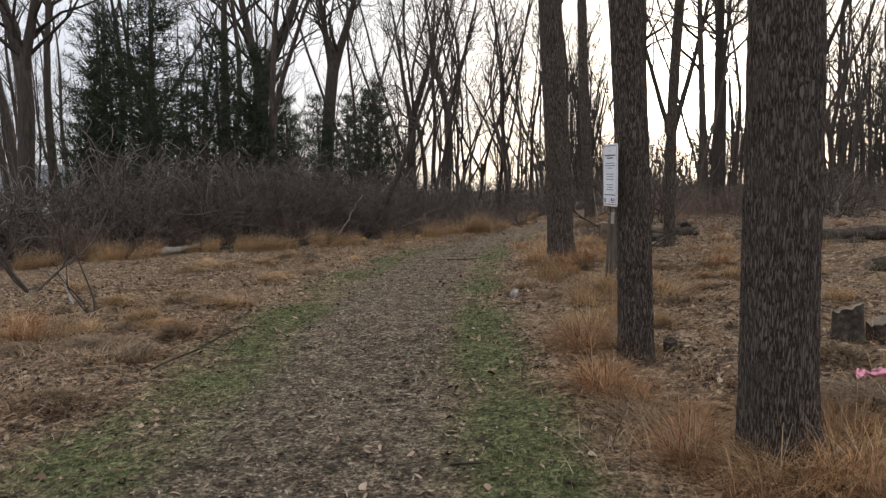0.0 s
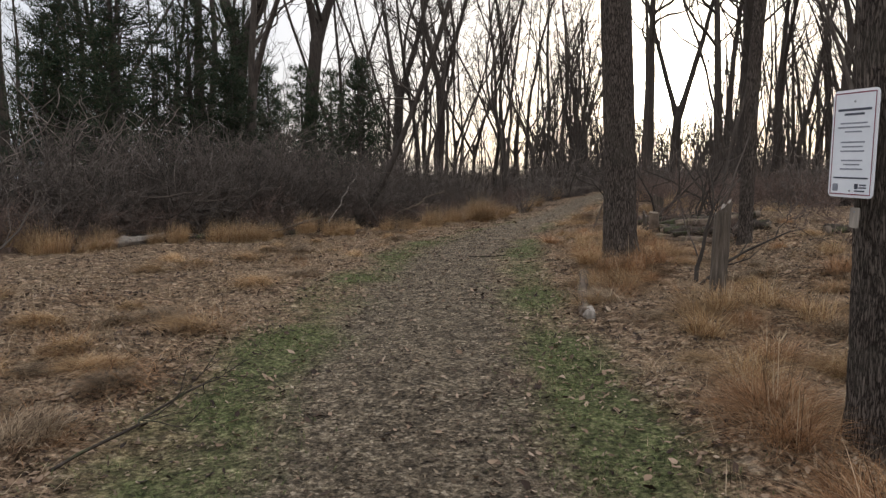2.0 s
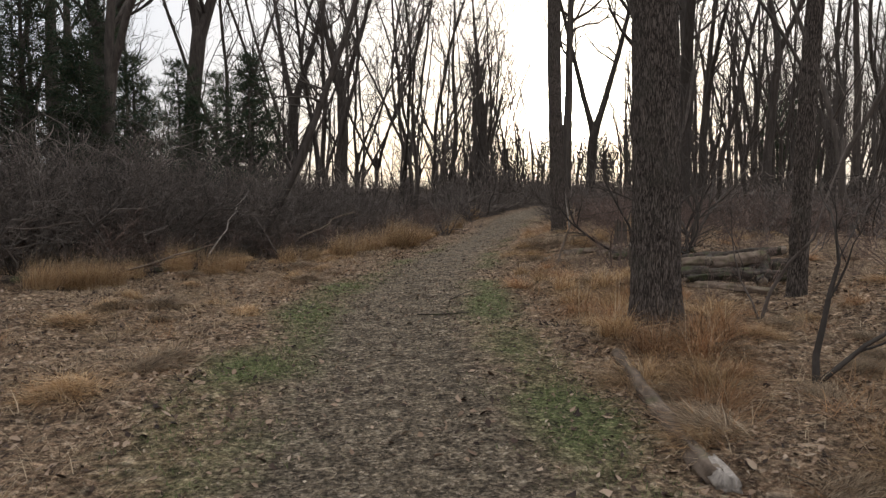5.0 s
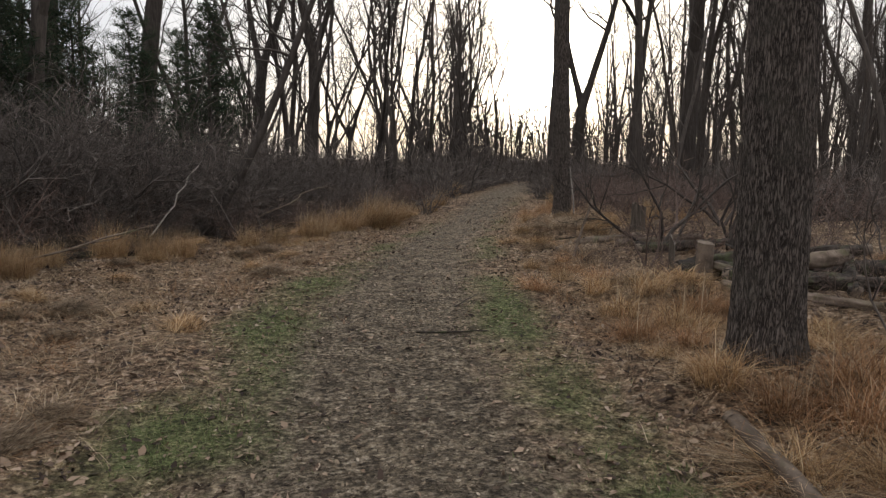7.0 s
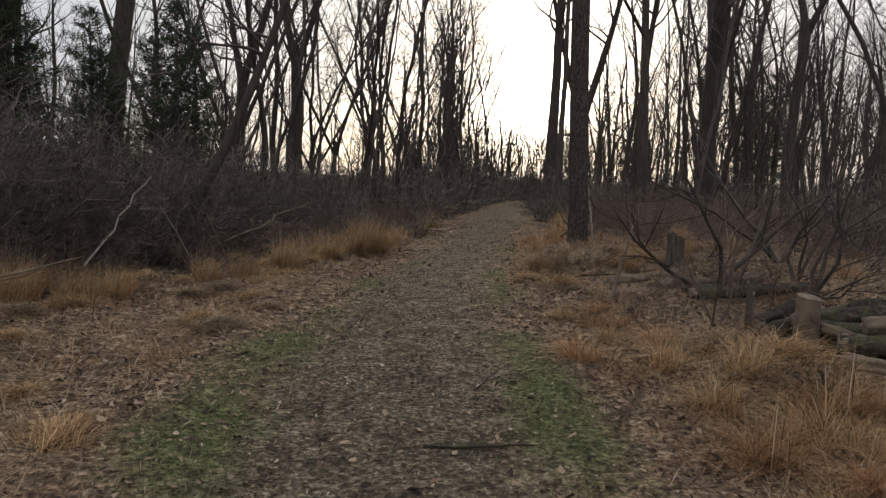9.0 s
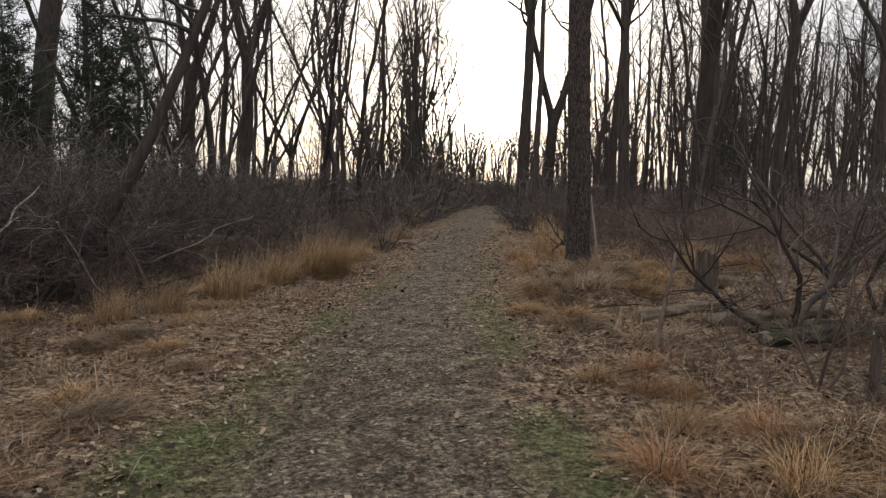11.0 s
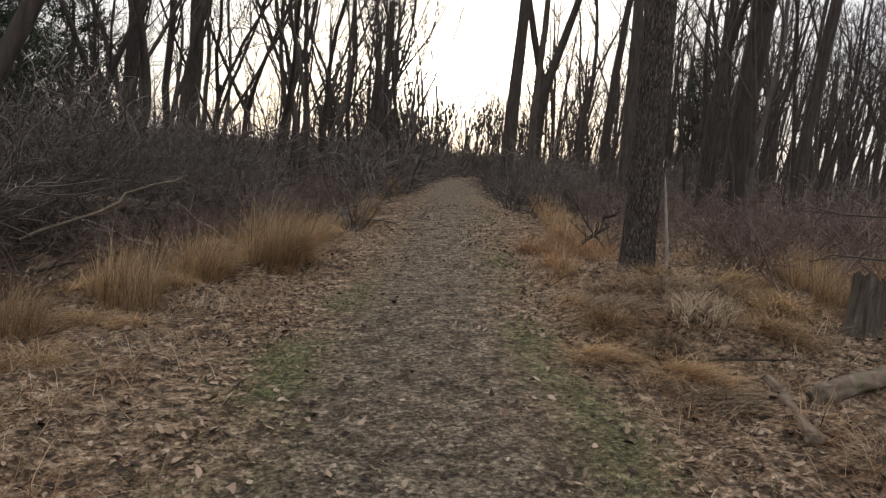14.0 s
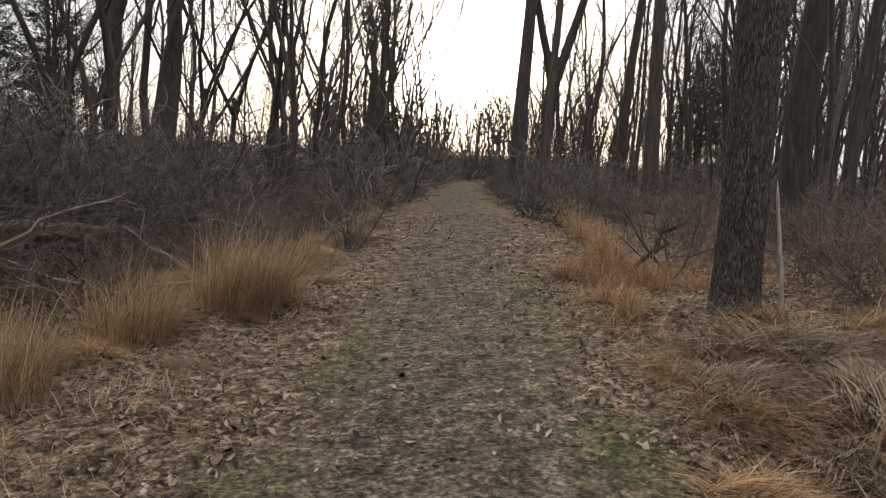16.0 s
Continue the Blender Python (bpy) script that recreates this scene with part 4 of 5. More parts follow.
def mass(name, places, label, category):
    """Brush too far away to count, in one mesh."""
    blocks = []
    for k, x, y, sc, turn in places:
        c, sn = math.cos(radians(turn)), math.sin(radians(turn))
        for me in brush_kinds[k]:
            v = np.zeros(len(me.vertices) * 3, np.float32)
            me.vertices.foreach_get("co", v)
            v = v.reshape(-1, 3) * sc
            v = np.stack([v[:, 0] * c - v[:, 1] * sn + x, v[:, 0] * sn + v[:, 1] * c + y, v[:, 2] + gz(x, y)], -1)
            total = np.zeros(len(me.polygons), np.int32)
            me.polygons.foreach_get("loop_total", total)
            idx = np.zeros(len(me.loops), np.int32)
            me.loops.foreach_get("vertex_index", idx)
            nq = int((total == 4).sum())
            blocks.append((v, idx[:nq * 4].reshape(-1, 4), idx[nq * 4:].reshape(-1, 3)))
    tagged(new(name, make_mesh(name, *merge(blocks), mat=M_TWIG, smooth=True)), label, category, kind="stuff")


for i in range(235):
    y = 12 + 23 * rng.uniform(0, 1) ** 1.1
    back = rng.uniform(0, 1) ** 1.3 * 8
    x = brush_x(y) - 0.7 - back
    low = np.interp(y, [17, 21, 24, 32], [1.0, 1.0, 0.78, 0.90])
    if back < 1.2:
        shrub(int(rng.choice([2, 3])), x, y, rng.uniform(0.6, 0.85) * low, rng.uniform(0, 360), "shrubs of the thicket")
    elif y < 22 or back > 2.5:
        shrub(int(rng.choice([0, 1, 3, 4])), x, y, rng.uniform(0.9, 1.25) * (low if back < 3 else 0.5 + 0.5 * low), rng.uniform(0, 360), "shrubs of the thicket")
    else:
        shrub(int(rng.choice([2, 3, 0])), x, y, rng.uniform(0.6, 0.9) * low * 1.2, rng.uniform(0, 360), "shrubs of the thicket")
for i in range(60):                     # tall tangled growth under the conifers
    y = rng.uniform(17.5, 36)
    shrub(7, brush_x(y) - rng.uniform(2.2, 7.0), y, rng.uniform(0.75, 1.15) * np.interp(y, [20, 26, 36], [1.0, 0.9, 0.7]), rng.uniform(0, 360), "shrubs of the thicket")
for i in range(52):
    y = rng.uniform(17.5, 29)
    shrub(int(rng.choice([0, 1, 4])), brush_x(y) - rng.uniform(1.3, 4.5), y, rng.uniform(0.85, 1.2) * np.interp(y, [22, 25], [1.0, 0.8]), rng.uniform(0, 360), "shrubs of the thicket")
for i in range(80):
    y = 16 + 22 * rng.uniform(0, 1)
    x = path_x(y) + path_half(y) + 1.3 + abs(rng.normal(0, 7)) + (2.2 if y < 23 else 0)
    if x < 6.4 and y < 24 or abs(x - 4.72) < 1.5 and abs(y - 22.45) < 2:
        continue
    shrub(int(rng.choice([5, 5, 2, 3])), x, y, rng.uniform(0.55, 0.95), rng.uniform(0, 360), "undergrowth of the wood")
for k, x, y, sc in ((2, 4.6, 16.9, 0.6), (3, 5.2, 17.5, 0.6), (2, 4.95, 18.7, 0.5), (3, 5.8, 16.3, 0.6), (2, 5.7, 19.5, 0.55), (3, 4.4, 17.5, 0.45), (2, 6.3, 18.0, 0.7), (3, 6.4, 14.2, 0.6), (2, 5.4, 13.9, 0.55), (3, 5.3, 12.3, 0.55), (2, 6.6, 11.0, 0.6),
                    (3, 4.9, 14.9, 0.4), (2, 3.9, 14.5, 0.35), (3, 4.5, 15.3, 0.4), (2, 4.3, 16.4, 0.4), (3, 3.9, 17.0, 0.35), (2, 5.3, 15.6, 0.5), (3, 4.2, 14.0, 0.4), (2, 3.4, 13.6, 0.35), (2, 5.7, 24.0, 0.5), (3, 6.2, 25.2, 0.6), (2, 5.6, 23.2, 0.5), (3, 7.0, 24.0, 0.7), (3, 6.6, 23.0, 0.6), (2, 5.9, 22.3, 0.4), (3, 7.4, 25.8, 0.7), (2, 7.8, 27.2, 0.7), (3, 8.6, 28.6, 0.8),
                    (2, 3.0, 16.6, 0.28), (3, 3.3, 17.0, 0.30), (2, 3.45, 16.2, 0.32), (3, 2.9, 17.3, 0.24), (2, 3.6, 17.6, 0.34), (3, 3.2, 15.9, 0.26), (2, 3.9, 17.9, 0.35)):
    shrub(k, x, y, sc, rng.uniform(0, 360), "undergrowth of the wood")
for i in range(34):
    y = rng.uniform(21, 30)
    shrub(int(rng.choice([2, 3])), path_x(y) + rng.uniform(3.6, 8.5), y, rng.uniform(0.6, 0.95), rng.uniform(0, 360), "undergrowth of the wood")
for i in range(22):
    y = rng.uniform(19, 28)
    shrub(int(rng.choice([5, 2, 3])), path_x(y) + rng.uniform(5.0, 11.0), y, rng.uniform(0.65, 0.95), rng.uniform(0, 360), "undergrowth of the wood")
for i in range(60):
    y = rng.uniform(34, 80)
    distant.append((6, brush_x(y) - rng.uniform(0.2, 10), y, rng.uniform(0.9, 1.6), rng.uniform(0, 360)))
for i in range(80):
    y = rng.uniform(36, 75)
    distant.append((6, lane_x(y) + path_half(y) + 1.2 + abs(rng.normal(0, 13)), y, rng.uniform(0.8, 1.4), rng.uniform(0, 360)))
for i in range(85):                     # where the path bends out of sight
    y = rng.uniform(50.5, 64)
    x = float(lane_x(y)) + rng.uniform(-4, 5)
    if x < path_x(y - 1.0) - path_half(y) - 0.8:
        distant.append((6, x, y, rng.uniform(0.7, 1.2), rng.uniform(0, 360)))
for i in range(64):                     # low brush hard against the path
    y = rng.uniform(33, 49)
    out = path_half(y) + 0.55 + abs(rng.normal(0, 0.8))
    distant.append((6, float(path_x(y)) + (out if i % 2 else -out), y, rng.uniform(0.3, 0.55), rng.uniform(0, 360)))
for i in range(70):                     # brush crowding both edges of the path further on
    y = rng.uniform(28, 50)
    out = path_half(y) + 0.9 + abs(rng.normal(0, 1.6))
    distant.append((6, float(path_x(y)) + (out if i % 3 else -out - 0.3), y, rng.uniform(0.4, 0.8), rng.uniform(0, 360)))
for i in range(36):
    y = rng.uniform(20, 40)
    distant.append((6, path_x(y) + rng.uniform(9, 28), y, rng.uniform(0.7, 1.1), rng.uniform(0, 360)))
for i in range(70):
    a, d = radians(rng.uniform(-58, 72)), rng.uniform(70, 105)
    if 19 < math.degrees(a) < 24 and d < 95:
        continue
    distant.append((6, d * math.sin(a), d * math.cos(a), rng.uniform(1.5, 2.6), rng.uniform(0, 360)))
mass("far_brush", distant, "leafless grey-brown brush deep in the wood", "brush")

# ---- the notice on its tree ----


def slab(w, h, t, corner, segs=5):
    """A plate with rounded corners, facing -y, its middle at the origin."""
    c = []
    for cx, cz, a0 in ((w / 2 - corner, h / 2 - corner, 0), (-w / 2 + corner, h / 2 - corner, 90), (-w / 2 + corner, -h / 2 + corner, 180), (w / 2 - corner, -h / 2 + corner, 270)):
        for i in range(segs + 1):
            a = radians(a0 + 90 * i / segs)
            c.append((cx + corner * math.cos(a), cz + corner * math.sin(a)))
    bm = bmesh.new()
    front = [bm.verts.new((x, -t / 2, z)) for x, z in c]
    back = [bm.verts.new((x, t / 2, z)) for x, z in c]
    bm.faces.new(front)
    bm.faces.new(back[::-1])
    for i in range(len(c)):
        j = (i + 1) % len(c)
        bm.faces.new((front[i], back[i], back[j], front[j]))
    bmesh.ops.recalc_face_normals(bm, faces=bm.faces)
    return bm


def baked(bm, name, mat, smooth=False):
    me = bpy.data.meshes.new(name)
    bm.to_mesh(me)
    bm.free()
    me.materials.append(mat)
    if smooth:
        me.polygons.foreach_set("use_smooth", np.ones(len(me.polygons), bool))
    return me


def bar(x, z, w, h, y, t=0.001):
    bm = slab(w, h, t, min(w, h) * 0.2, 2)
    bmesh.ops.translate(bm, verts=bm.verts, vec=(x, y, z))
    return bm


def ring(w, h, band, y):
    """A flat printed line around a plate."""
    bm = bmesh.new()
    o = [bm.verts.new((sx * w / 2, y, sz * h / 2)) for sx, sz in ((-1, -1), (1, -1), (1, 1), (-1, 1))]
    i = [bm.verts.new((sx * (w / 2 - band), y, sz * (h / 2 - band))) for sx, sz in ((-1, -1), (1, -1), (1, 1), (-1, 1))]
    for k in range(4):
        j = (k + 1) % 4
        bm.faces.new((o[k], o[j], i[j], i[k]))
    return bm


SIGN_W, SIGN_H = 0.32, 0.60     # a plate of about one foot by two
sign_turn = -79
sx, sy = sign_tree[0] - 0.034 * 1.9 + 0.182 * math.sin(radians(sign_turn)), sign_tree[1] - 0.182 * math.cos(radians(sign_turn))
sign = thing("notice_sign", pose(sx, sy, 1.60, 0, 1.5, sign_turn) @ Matrix.Scale(0.92, 4), "white metal notice with maroon border bolted to a trunk", "sign")
plate = part("plate", baked(slab(SIGN_W, SIGN_H, 0.006, 0.030), "plate", M_SIGN_RIM), sign, "white metal plate with rounded corners")
part("face", baked(slab(SIGN_W - 0.024, SIGN_H - 0.024, 0.003, 0.022), "face", M_SIGN), sign, "pale bluish-white printed face").location = (0, -0.0035, 0)
part("border", baked(ring(SIGN_W - 0.030, SIGN_H - 0.030, 0.006, -0.0062), "border", M_MAROON), sign, "thin maroon border line")
LINES = [(0.190, 0.235, 0.013, M_INK), (0.165, 0.140, 0.012, M_INK), (0.115, 0.190, 0.008, M_GREYINK), (0.092, 0.225, 0.009, M_GREYINK), (0.068, 0.120, 0.008, M_GREYINK),
         (0.010, 0.170, 0.008, M_GREYINK), (-0.015, 0.145, 0.008, M_GREYINK), (-0.040, 0.170, 0.008, M_GREYINK), (-0.092, 0.150, 0.008, M_GREYINK), (-0.115, 0.115, 0.008, M_GREYINK),
         (-0.140, 0.160, 0.008, M_GREYINK), (-0.190, 0.245, 0.009, M_INK)]
for z, w, h, mat in LINES:
    part("text_line", baked(bar(0.0, z, w, h, -0.0060), "text_line", mat), sign, "unreadable printed line")
part("code_panel", baked(bar(-0.105, -0.245, 0.040, 0.042, -0.0060), "code_panel", M_GREYINK), sign, "grey square panel")
part("logo_block", baked(bar(0.045, -0.236, 0.026, 0.030, -0.0060), "logo_block", M_INK), sign, "dark square emblem")
for z, w in ((-0.228, 0.045), (-0.243, 0.052), (-0.262, 0.070)):
    part("text_line", baked(bar(0.090 if z > -0.25 else 0.070, z, w, 0.008, -0.0060), "text_line", M_INK), sign, "unreadable printed line")
for z in (0.235, -0.262):
    bm = bmesh.new()
    bmesh.ops.create_cone(bm, cap_ends=True, segments=10, radius1=0.006, radius2=0.004, depth=0.006, matrix=pose(0.0, -0.008, z, 90))
    part("bolt", baked(bm, "bolt", M_METAL), sign, "small dark bolt head")
tag_m = pose(sx + 0.012, sy - 0.02, 1.22, 0, 3, sign_turn)
blaze = thing("trail_marker", tag_m, "small pale weathered marker nailed below the notice", "marker")
part("board", baked(slab(0.060, 0.105, 0.006, 0.006), "board", M_ROT), blaze)
bm = bmesh.new()
bmesh.ops.create_cone(bm, cap_ends=True, segments=8, radius1=0.005, radius2=0.003, depth=0.005, matrix=pose(0.0, -0.005, 0.03, 90))
part("nail", baked(bm, "nail", M_METAL), blaze)

# ---- dead wood ----


def rough_log(seed, p0, p1, r0, r1, mat, sides=20, rough=0.55, rings=34, sag=0.0, cap=True):
    """A log between two points, with lumps, a slight bend and broken ends."""
    rng = np.random.default_rng(seed)
    p0, p1 = np.array(p0, float), np.array(p1, float)
    s = np.linspace(0, 1, rings)
    d = unit(p1 - p0)
    a = unit(np.cross(d, (0.03, 0.02, 1.0) if abs(d[2]) < 0.8 else (1.0, 0, 0)))
    b = np.cross(d, a)
    ln = np.linalg.norm(p1 - p0)
    mid = p0 + (p1 - p0) * s[:, None] + a * (np.sin(s * 3.0 + seed) * 0.03 * ln * 0.5)[:, None] - np.array([0, 0, 1.0]) * (sag * np.sin(s * np.pi))[:, None]
    v = []
    for i in range(rings):
        r = r0 + (r1 - r0) * s[i]
        for j in range(sides):
            ang = 2 * math.pi * j / sides
            n = noise.noise(Vector((math.cos(ang) * 1.6 + seed, math.sin(ang) * 1.6, s[i] * ln * 3.0))) + 0.6 * noise.noise(Vector((math.cos(ang) * 5 + seed, math.sin(ang) * 5, s[i] * ln * 7.0)))
            end = rng.normal(0, 0.02) if i in (0, rings - 1) else 0
            v.append(mid[i] + (a * math.cos(ang) + b * math.sin(ang)) * r * (1 + rough * n) + d * end)
    i, j = np.meshgrid(np.arange(rings - 1), np.arange(sides), indexing="ij")
    j2 = (j + 1) % sides
    q = np.stack([i * sides + j, i * sides + j2, (i + 1) * sides + j2, (i + 1) * sides + j], -1).reshape(-1, 4)
    v += [mid[0] - d * 0.006, mid[-1] + d * 0.006]
    k = np.arange(sides)
    n = rings * sides
    t = np.concatenate([np.stack([np.full(sides, n), (k + 1) % sides, k], -1), np.stack([np.full(sides, n + 1), n - sides + k, n - sides + (k + 1) % sides], -1)])
    return make_mesh("log", np.array(v), q, t, mat, smooth=True)


def end_cap(seed, p, d, r, mat):
    """The bare broken wood at a log's end."""
    rng = np.random.default_rng(seed)
    d = unit(np.array(d, float))
    a = unit(np.cross(d, (0.1, 0.2, 1.0)))
    b = np.cross(d, a)
    v = [np.array(p) + d * 0.015]
    for rr, out in ((0.55, 0.018), (0.93, 0.010), (1.0, -0.05)):
        for j in range(12):
            ang = 2 * math.pi * j / 12
            v.append(np.array(p) + (a * math.cos(ang) + b * math.sin(ang)) * r * rr * rng.uniform(0.92, 1.04) + d * (out + rng.normal(0, 0.006)))
    t = [(0, 1 + j, 1 + (j + 1) % 12) for j in range(12)]
    q = [(1 + k * 12 + j, 13 + k * 12 + j, 13 + k * 12 + (j + 1) % 12, 1 + k * 12 + (j + 1) % 12) for k in range(2) for j in range(12)]
    return make_mesh("cut_end", np.array(v), q, t, mat)


def fallen_log(seed, x0, y0, x1, y1, r0, r1, mat, label, lift0=0.7, lift1=0.7, ends=True, group=""):
    """A log lying on the ground; lift is the height of its axis over the ground, in radii."""
    p0, p1 = np.array([x0, y0, gz(x0, y0) + r0 * lift0]), np.array([x1, y1, gz(x1, y1) + r1 * lift1])
    t = thing("log", pose(*p0), label, "log", group)
    part("bark", rough_log(seed, p0 - p0, p1 - p0, r0, r1, mat), t)
    if ends:
        part("cut_end", end_cap(seed + 1, p0 - p0, p0 - p1, r0, M_CUT), t, "pale broken wood")
        part("cut_end", end_cap(seed + 2, p1 - p0, p1 - p0, r1, M_CUT), t, "pale broken wood")
    return t


# the long log in the grass at the path's edge, its near end bare
edge_log = fallen_log(500, 0.95, 9.60, 1.44, 11.95, 0.058, 0.050, M_LOG, "grass-covered fallen log with a pale broken end", 0.25, 0.0)
p_end = rough_log(503, (-0.02, -0.12, 0.0), (0.04, 0.16, 0.005), 0.066, 0.060, M_ROT, rough=0.35, rings=10)
part("bare_wood", p_end, edge_log, "bleached bare wood")
# fallen trunks by the thicket
fallen_log(510, -7.3, 16.1, -6.0, 16.9, 0.10, 0.07, M_ROT, "bleached fallen trunk before the thicket")
fallen_log(513, -6.9, 17.0, -4.9, 17.9, 0.11, 0.08, M_LOG_DARK, "dark rotten trunk lying in the thicket")
fallen_log(516, -5.6, 17.9, -2.9, 19.6, 0.06, 0.04, M_LOG_DARK, "thin dark trunk lying in the thicket", 1.5, 1.5)
fallen_log(519, -3.7, 25.2, -0.05, 28.1, 0.13, 0.09, M_LOG, "grey fallen trunk over the brush heap", 4.0, 5.5)
# logs among the trees across the path
for i, (a, b, c, d, r) in enumerate([(5.7, 13.5, 8.4, 13.0, 0.10), (6.3, 12.2, 9.0, 12.0, 0.13), (6.0, 12.9, 8.0, 12.55, 0.07), (5.6, 9.1, 7.9, 9.6, 0.09), (5.4, 11.4, 7.2, 11.9, 0.06)]):
    fallen_log(520 + 3 * i, a, b, c, d, r, r * 0.8, M_LOG_DARK, "mossy dark log lying in dry grass", group="logs among the trees")
# the stack of old logs
for i, (a, b, c, d, r0, r1, up0, up1) in enumerate([
        (3.66, 15.20, 4.75, 14.15, 0.10, 0.07, 0.8, 0.6), (3.80, 15.60, 5.40, 14.70, 0.12, 0.09, 0.8, 0.7), (3.60, 15.95, 5.05, 16.10, 0.08, 0.10, 0.7, 0.9), (3.95, 15.25, 5.00, 14.95, 0.07, 0.09, 3.4, 2.2),
        (3.78, 15.85, 5.35, 15.00, 0.085, 0.06, 2.4, 4.2), (3.75, 16.30, 4.70, 16.90, 0.075, 0.06, 0.7, 0.7), (4.20, 15.05, 4.75, 15.80, 0.055, 0.05, 5.0, 4.6), (3.48, 14.95, 4.30, 13.75, 0.060, 0.045, 0.7, 0.6),
        (3.62, 14.60, 4.75, 14.50, 0.045, 0.04, 2.6, 1.6), (4.45, 14.20, 5.10, 15.10, 0.065, 0.06, 0.8, 3.0), (3.70, 15.45, 4.10, 14.65, 0.040, 0.03, 4.5, 0.9), (4.60, 15.45, 5.60, 15.75, 0.09, 0.08, 2.0, 1.6)]):
    fallen_log(550 + 3 * i, a, b, c, d, r0, r1, M_LOG if i in (3, 7, 10) else M_LOG_DARK, "mossy weathered log in a tumbled heap", up0, up1, group="heaped logs")
for i, (a, b, c, d, r, mat) in enumerate([(3.62, 19.03, 4.85, 19.25, 0.075, M_LOG), (4.1, 18.6, 5.4, 18.3, 0.065, M_LOG), (3.10, 18.60, 3.72, 19.55, 0.040, M_LOG), (4.2, 18.2, 5.2, 17.7, 0.060, M_LOG_DARK), (3.9, 17.6, 5.3, 17.3, 0.070, M_LOG_DARK)]):
    fallen_log(590 + 3 * i, a, b, c, d, r, r * 0.85, mat, "pale fallen log on bare leafy ground" if mat is M_LOG else "dark fallen log on bare leafy ground", group="logs on the ground")


def snag(name, seed, x, y, r, h, mat, label, jag=0.25, category="stump", lean=(0.0, 0.0), core=None):
    """A dead standing stem, broken off in splinters at its top."""
    sides, rings = 20, 16
    v = np.zeros((rings + 1, sides, 3))
    for i in range(rings + 1):
        s = i / rings
        for j in range(sides):
            a = 2 * math.pi * j / sides
            n = noise.noise(Vector((math.cos(a) * 2.2 + seed, math.sin(a) * 2.2, s * h * 2.0))) * 0.22 + noise.noise(Vector((math.cos(a) * 7 + seed, math.sin(a) * 7, s * h * 1.2))) * 0.12
            rr = r * (1.0 + n + 0.30 * math.exp(-s * h / 0.10))
            top = h * (1 + jag * (0.7 * math.cos(a - seed) + 0.8 * noise.noise(Vector((math.cos(a) * 5, math.sin(a) * 5, seed)))))
            z = -0.08 + (top + 0.08) * s
            v[i, j] = (rr * math.cos(a) + lean[0] * z, rr * math.sin(a) + lean[1] * z, z)
    i, j = np.meshgrid(np.arange(rings), np.arange(sides), indexing="ij")
    j2 = (j + 1) % sides
    q = np.stack([i * sides + j, i * sides + j2, (i + 1) * sides + j2, (i + 1) * sides + j], -1).reshape(-1, 4)
    inner = np.array([[lean[0] * h + 0.55 * (p[0] - lean[0] * h), lean[1] * h + 0.55 * (p[1] - lean[1] * h), p[2] - 0.10 * h * jag * 2 - 0.01] for p in v[-1]])
    t = thing(name, pose(x, y, gz(x, y)), label, category)
    part("shell", make_mesh("shell", v.reshape(-1, 3), q, mat=mat, smooth=True), t)
    cv = np.concatenate([v[-1], inner, inner.mean(0, keepdims=True)])
    k = np.arange(sides)
    part("broken_top", make_mesh("broken_top", cv, np.stack([k, (k + 1) % sides, sides + (k + 1) % sides, sides + k], -1), np.stack([sides + k, sides + (k + 1) % sides, np.full(sides, 2 * sides)], -1), core or M_ROT), t, "splintered pale wood")
    return t


snag("snag", 31, 2.36, 9.78, 0.080, 0.92, M_SNAG, "grey rotting broken-off trunk in dry grass", 0.14, "snag", lean=(0.05, 0.02))
snag("stump", 33, 3.60, 15.50, 0.095, 0.44, M_LOG, "weathered post-like stump beside stacked logs", 0.05, core=M_CUT)
snag("stump", 34, 3.70, 16.35, 0.036, 0.40, M_SNAG, "thin grey broken stem beside stacked logs", 0.2)
snag("stump", 35, 5.24, 20.05, 0.130, 0.44, M_SNAG, "grey weathered broken stump in dry grass", 0.26, core=M_CUT)
snag("stump", 36, 11.6, 22.6, 0.22, 0.45, M_LOG_DARK, "dark cut stump with a pale top", 0.05, core=M_CUT)
snag("stump", 37, 3.55, 6.05, 0.12, 0.30, M_LOG_DARK, "dark rotten stump with splintered wood", 0.22, core=M_CUT)
snag("stump", 38, 3.86, 6.10, 0.09, 0.20, M_LOG_DARK, "low dark rotten stump in dry grass", 0.25, core=M_CUT)
snag("stump", 39, 2.10, 6.42, 0.055, 0.08, M_LOG_DARK, "small dark rotten stump beside a tree", 0.25, core=M_LOG_DARK)


def crooked(name, seed, x, y, canes, label, mat=M_LIMB, category="sapling", twigs=2, kids=(4, 3), bend=0.22, up=0.05):
    """A few crooked stems from one root; each cane is (direction, length, radius)."""
    rng = np.random.default_rng(seed)
    t = thing(name, pose(x, y, gz(x, y)), label, category)
    for d, ln, r in canes:
        out = []
        limb(rng, out, np.array([rng.normal(0, 0.03), rng.normal(0, 0.03), -0.04]), np.array(d, float), ln, r, 0, twigs, kids, up, bend, 0.5)
        part("stem", make_mesh("stem", *merge([tube(p, np.maximum(rd, 0.0025), (7, 5, 4, 3)[lv]) for p, rd, lv in out]), mat=mat, smooth=True), t)
    return t


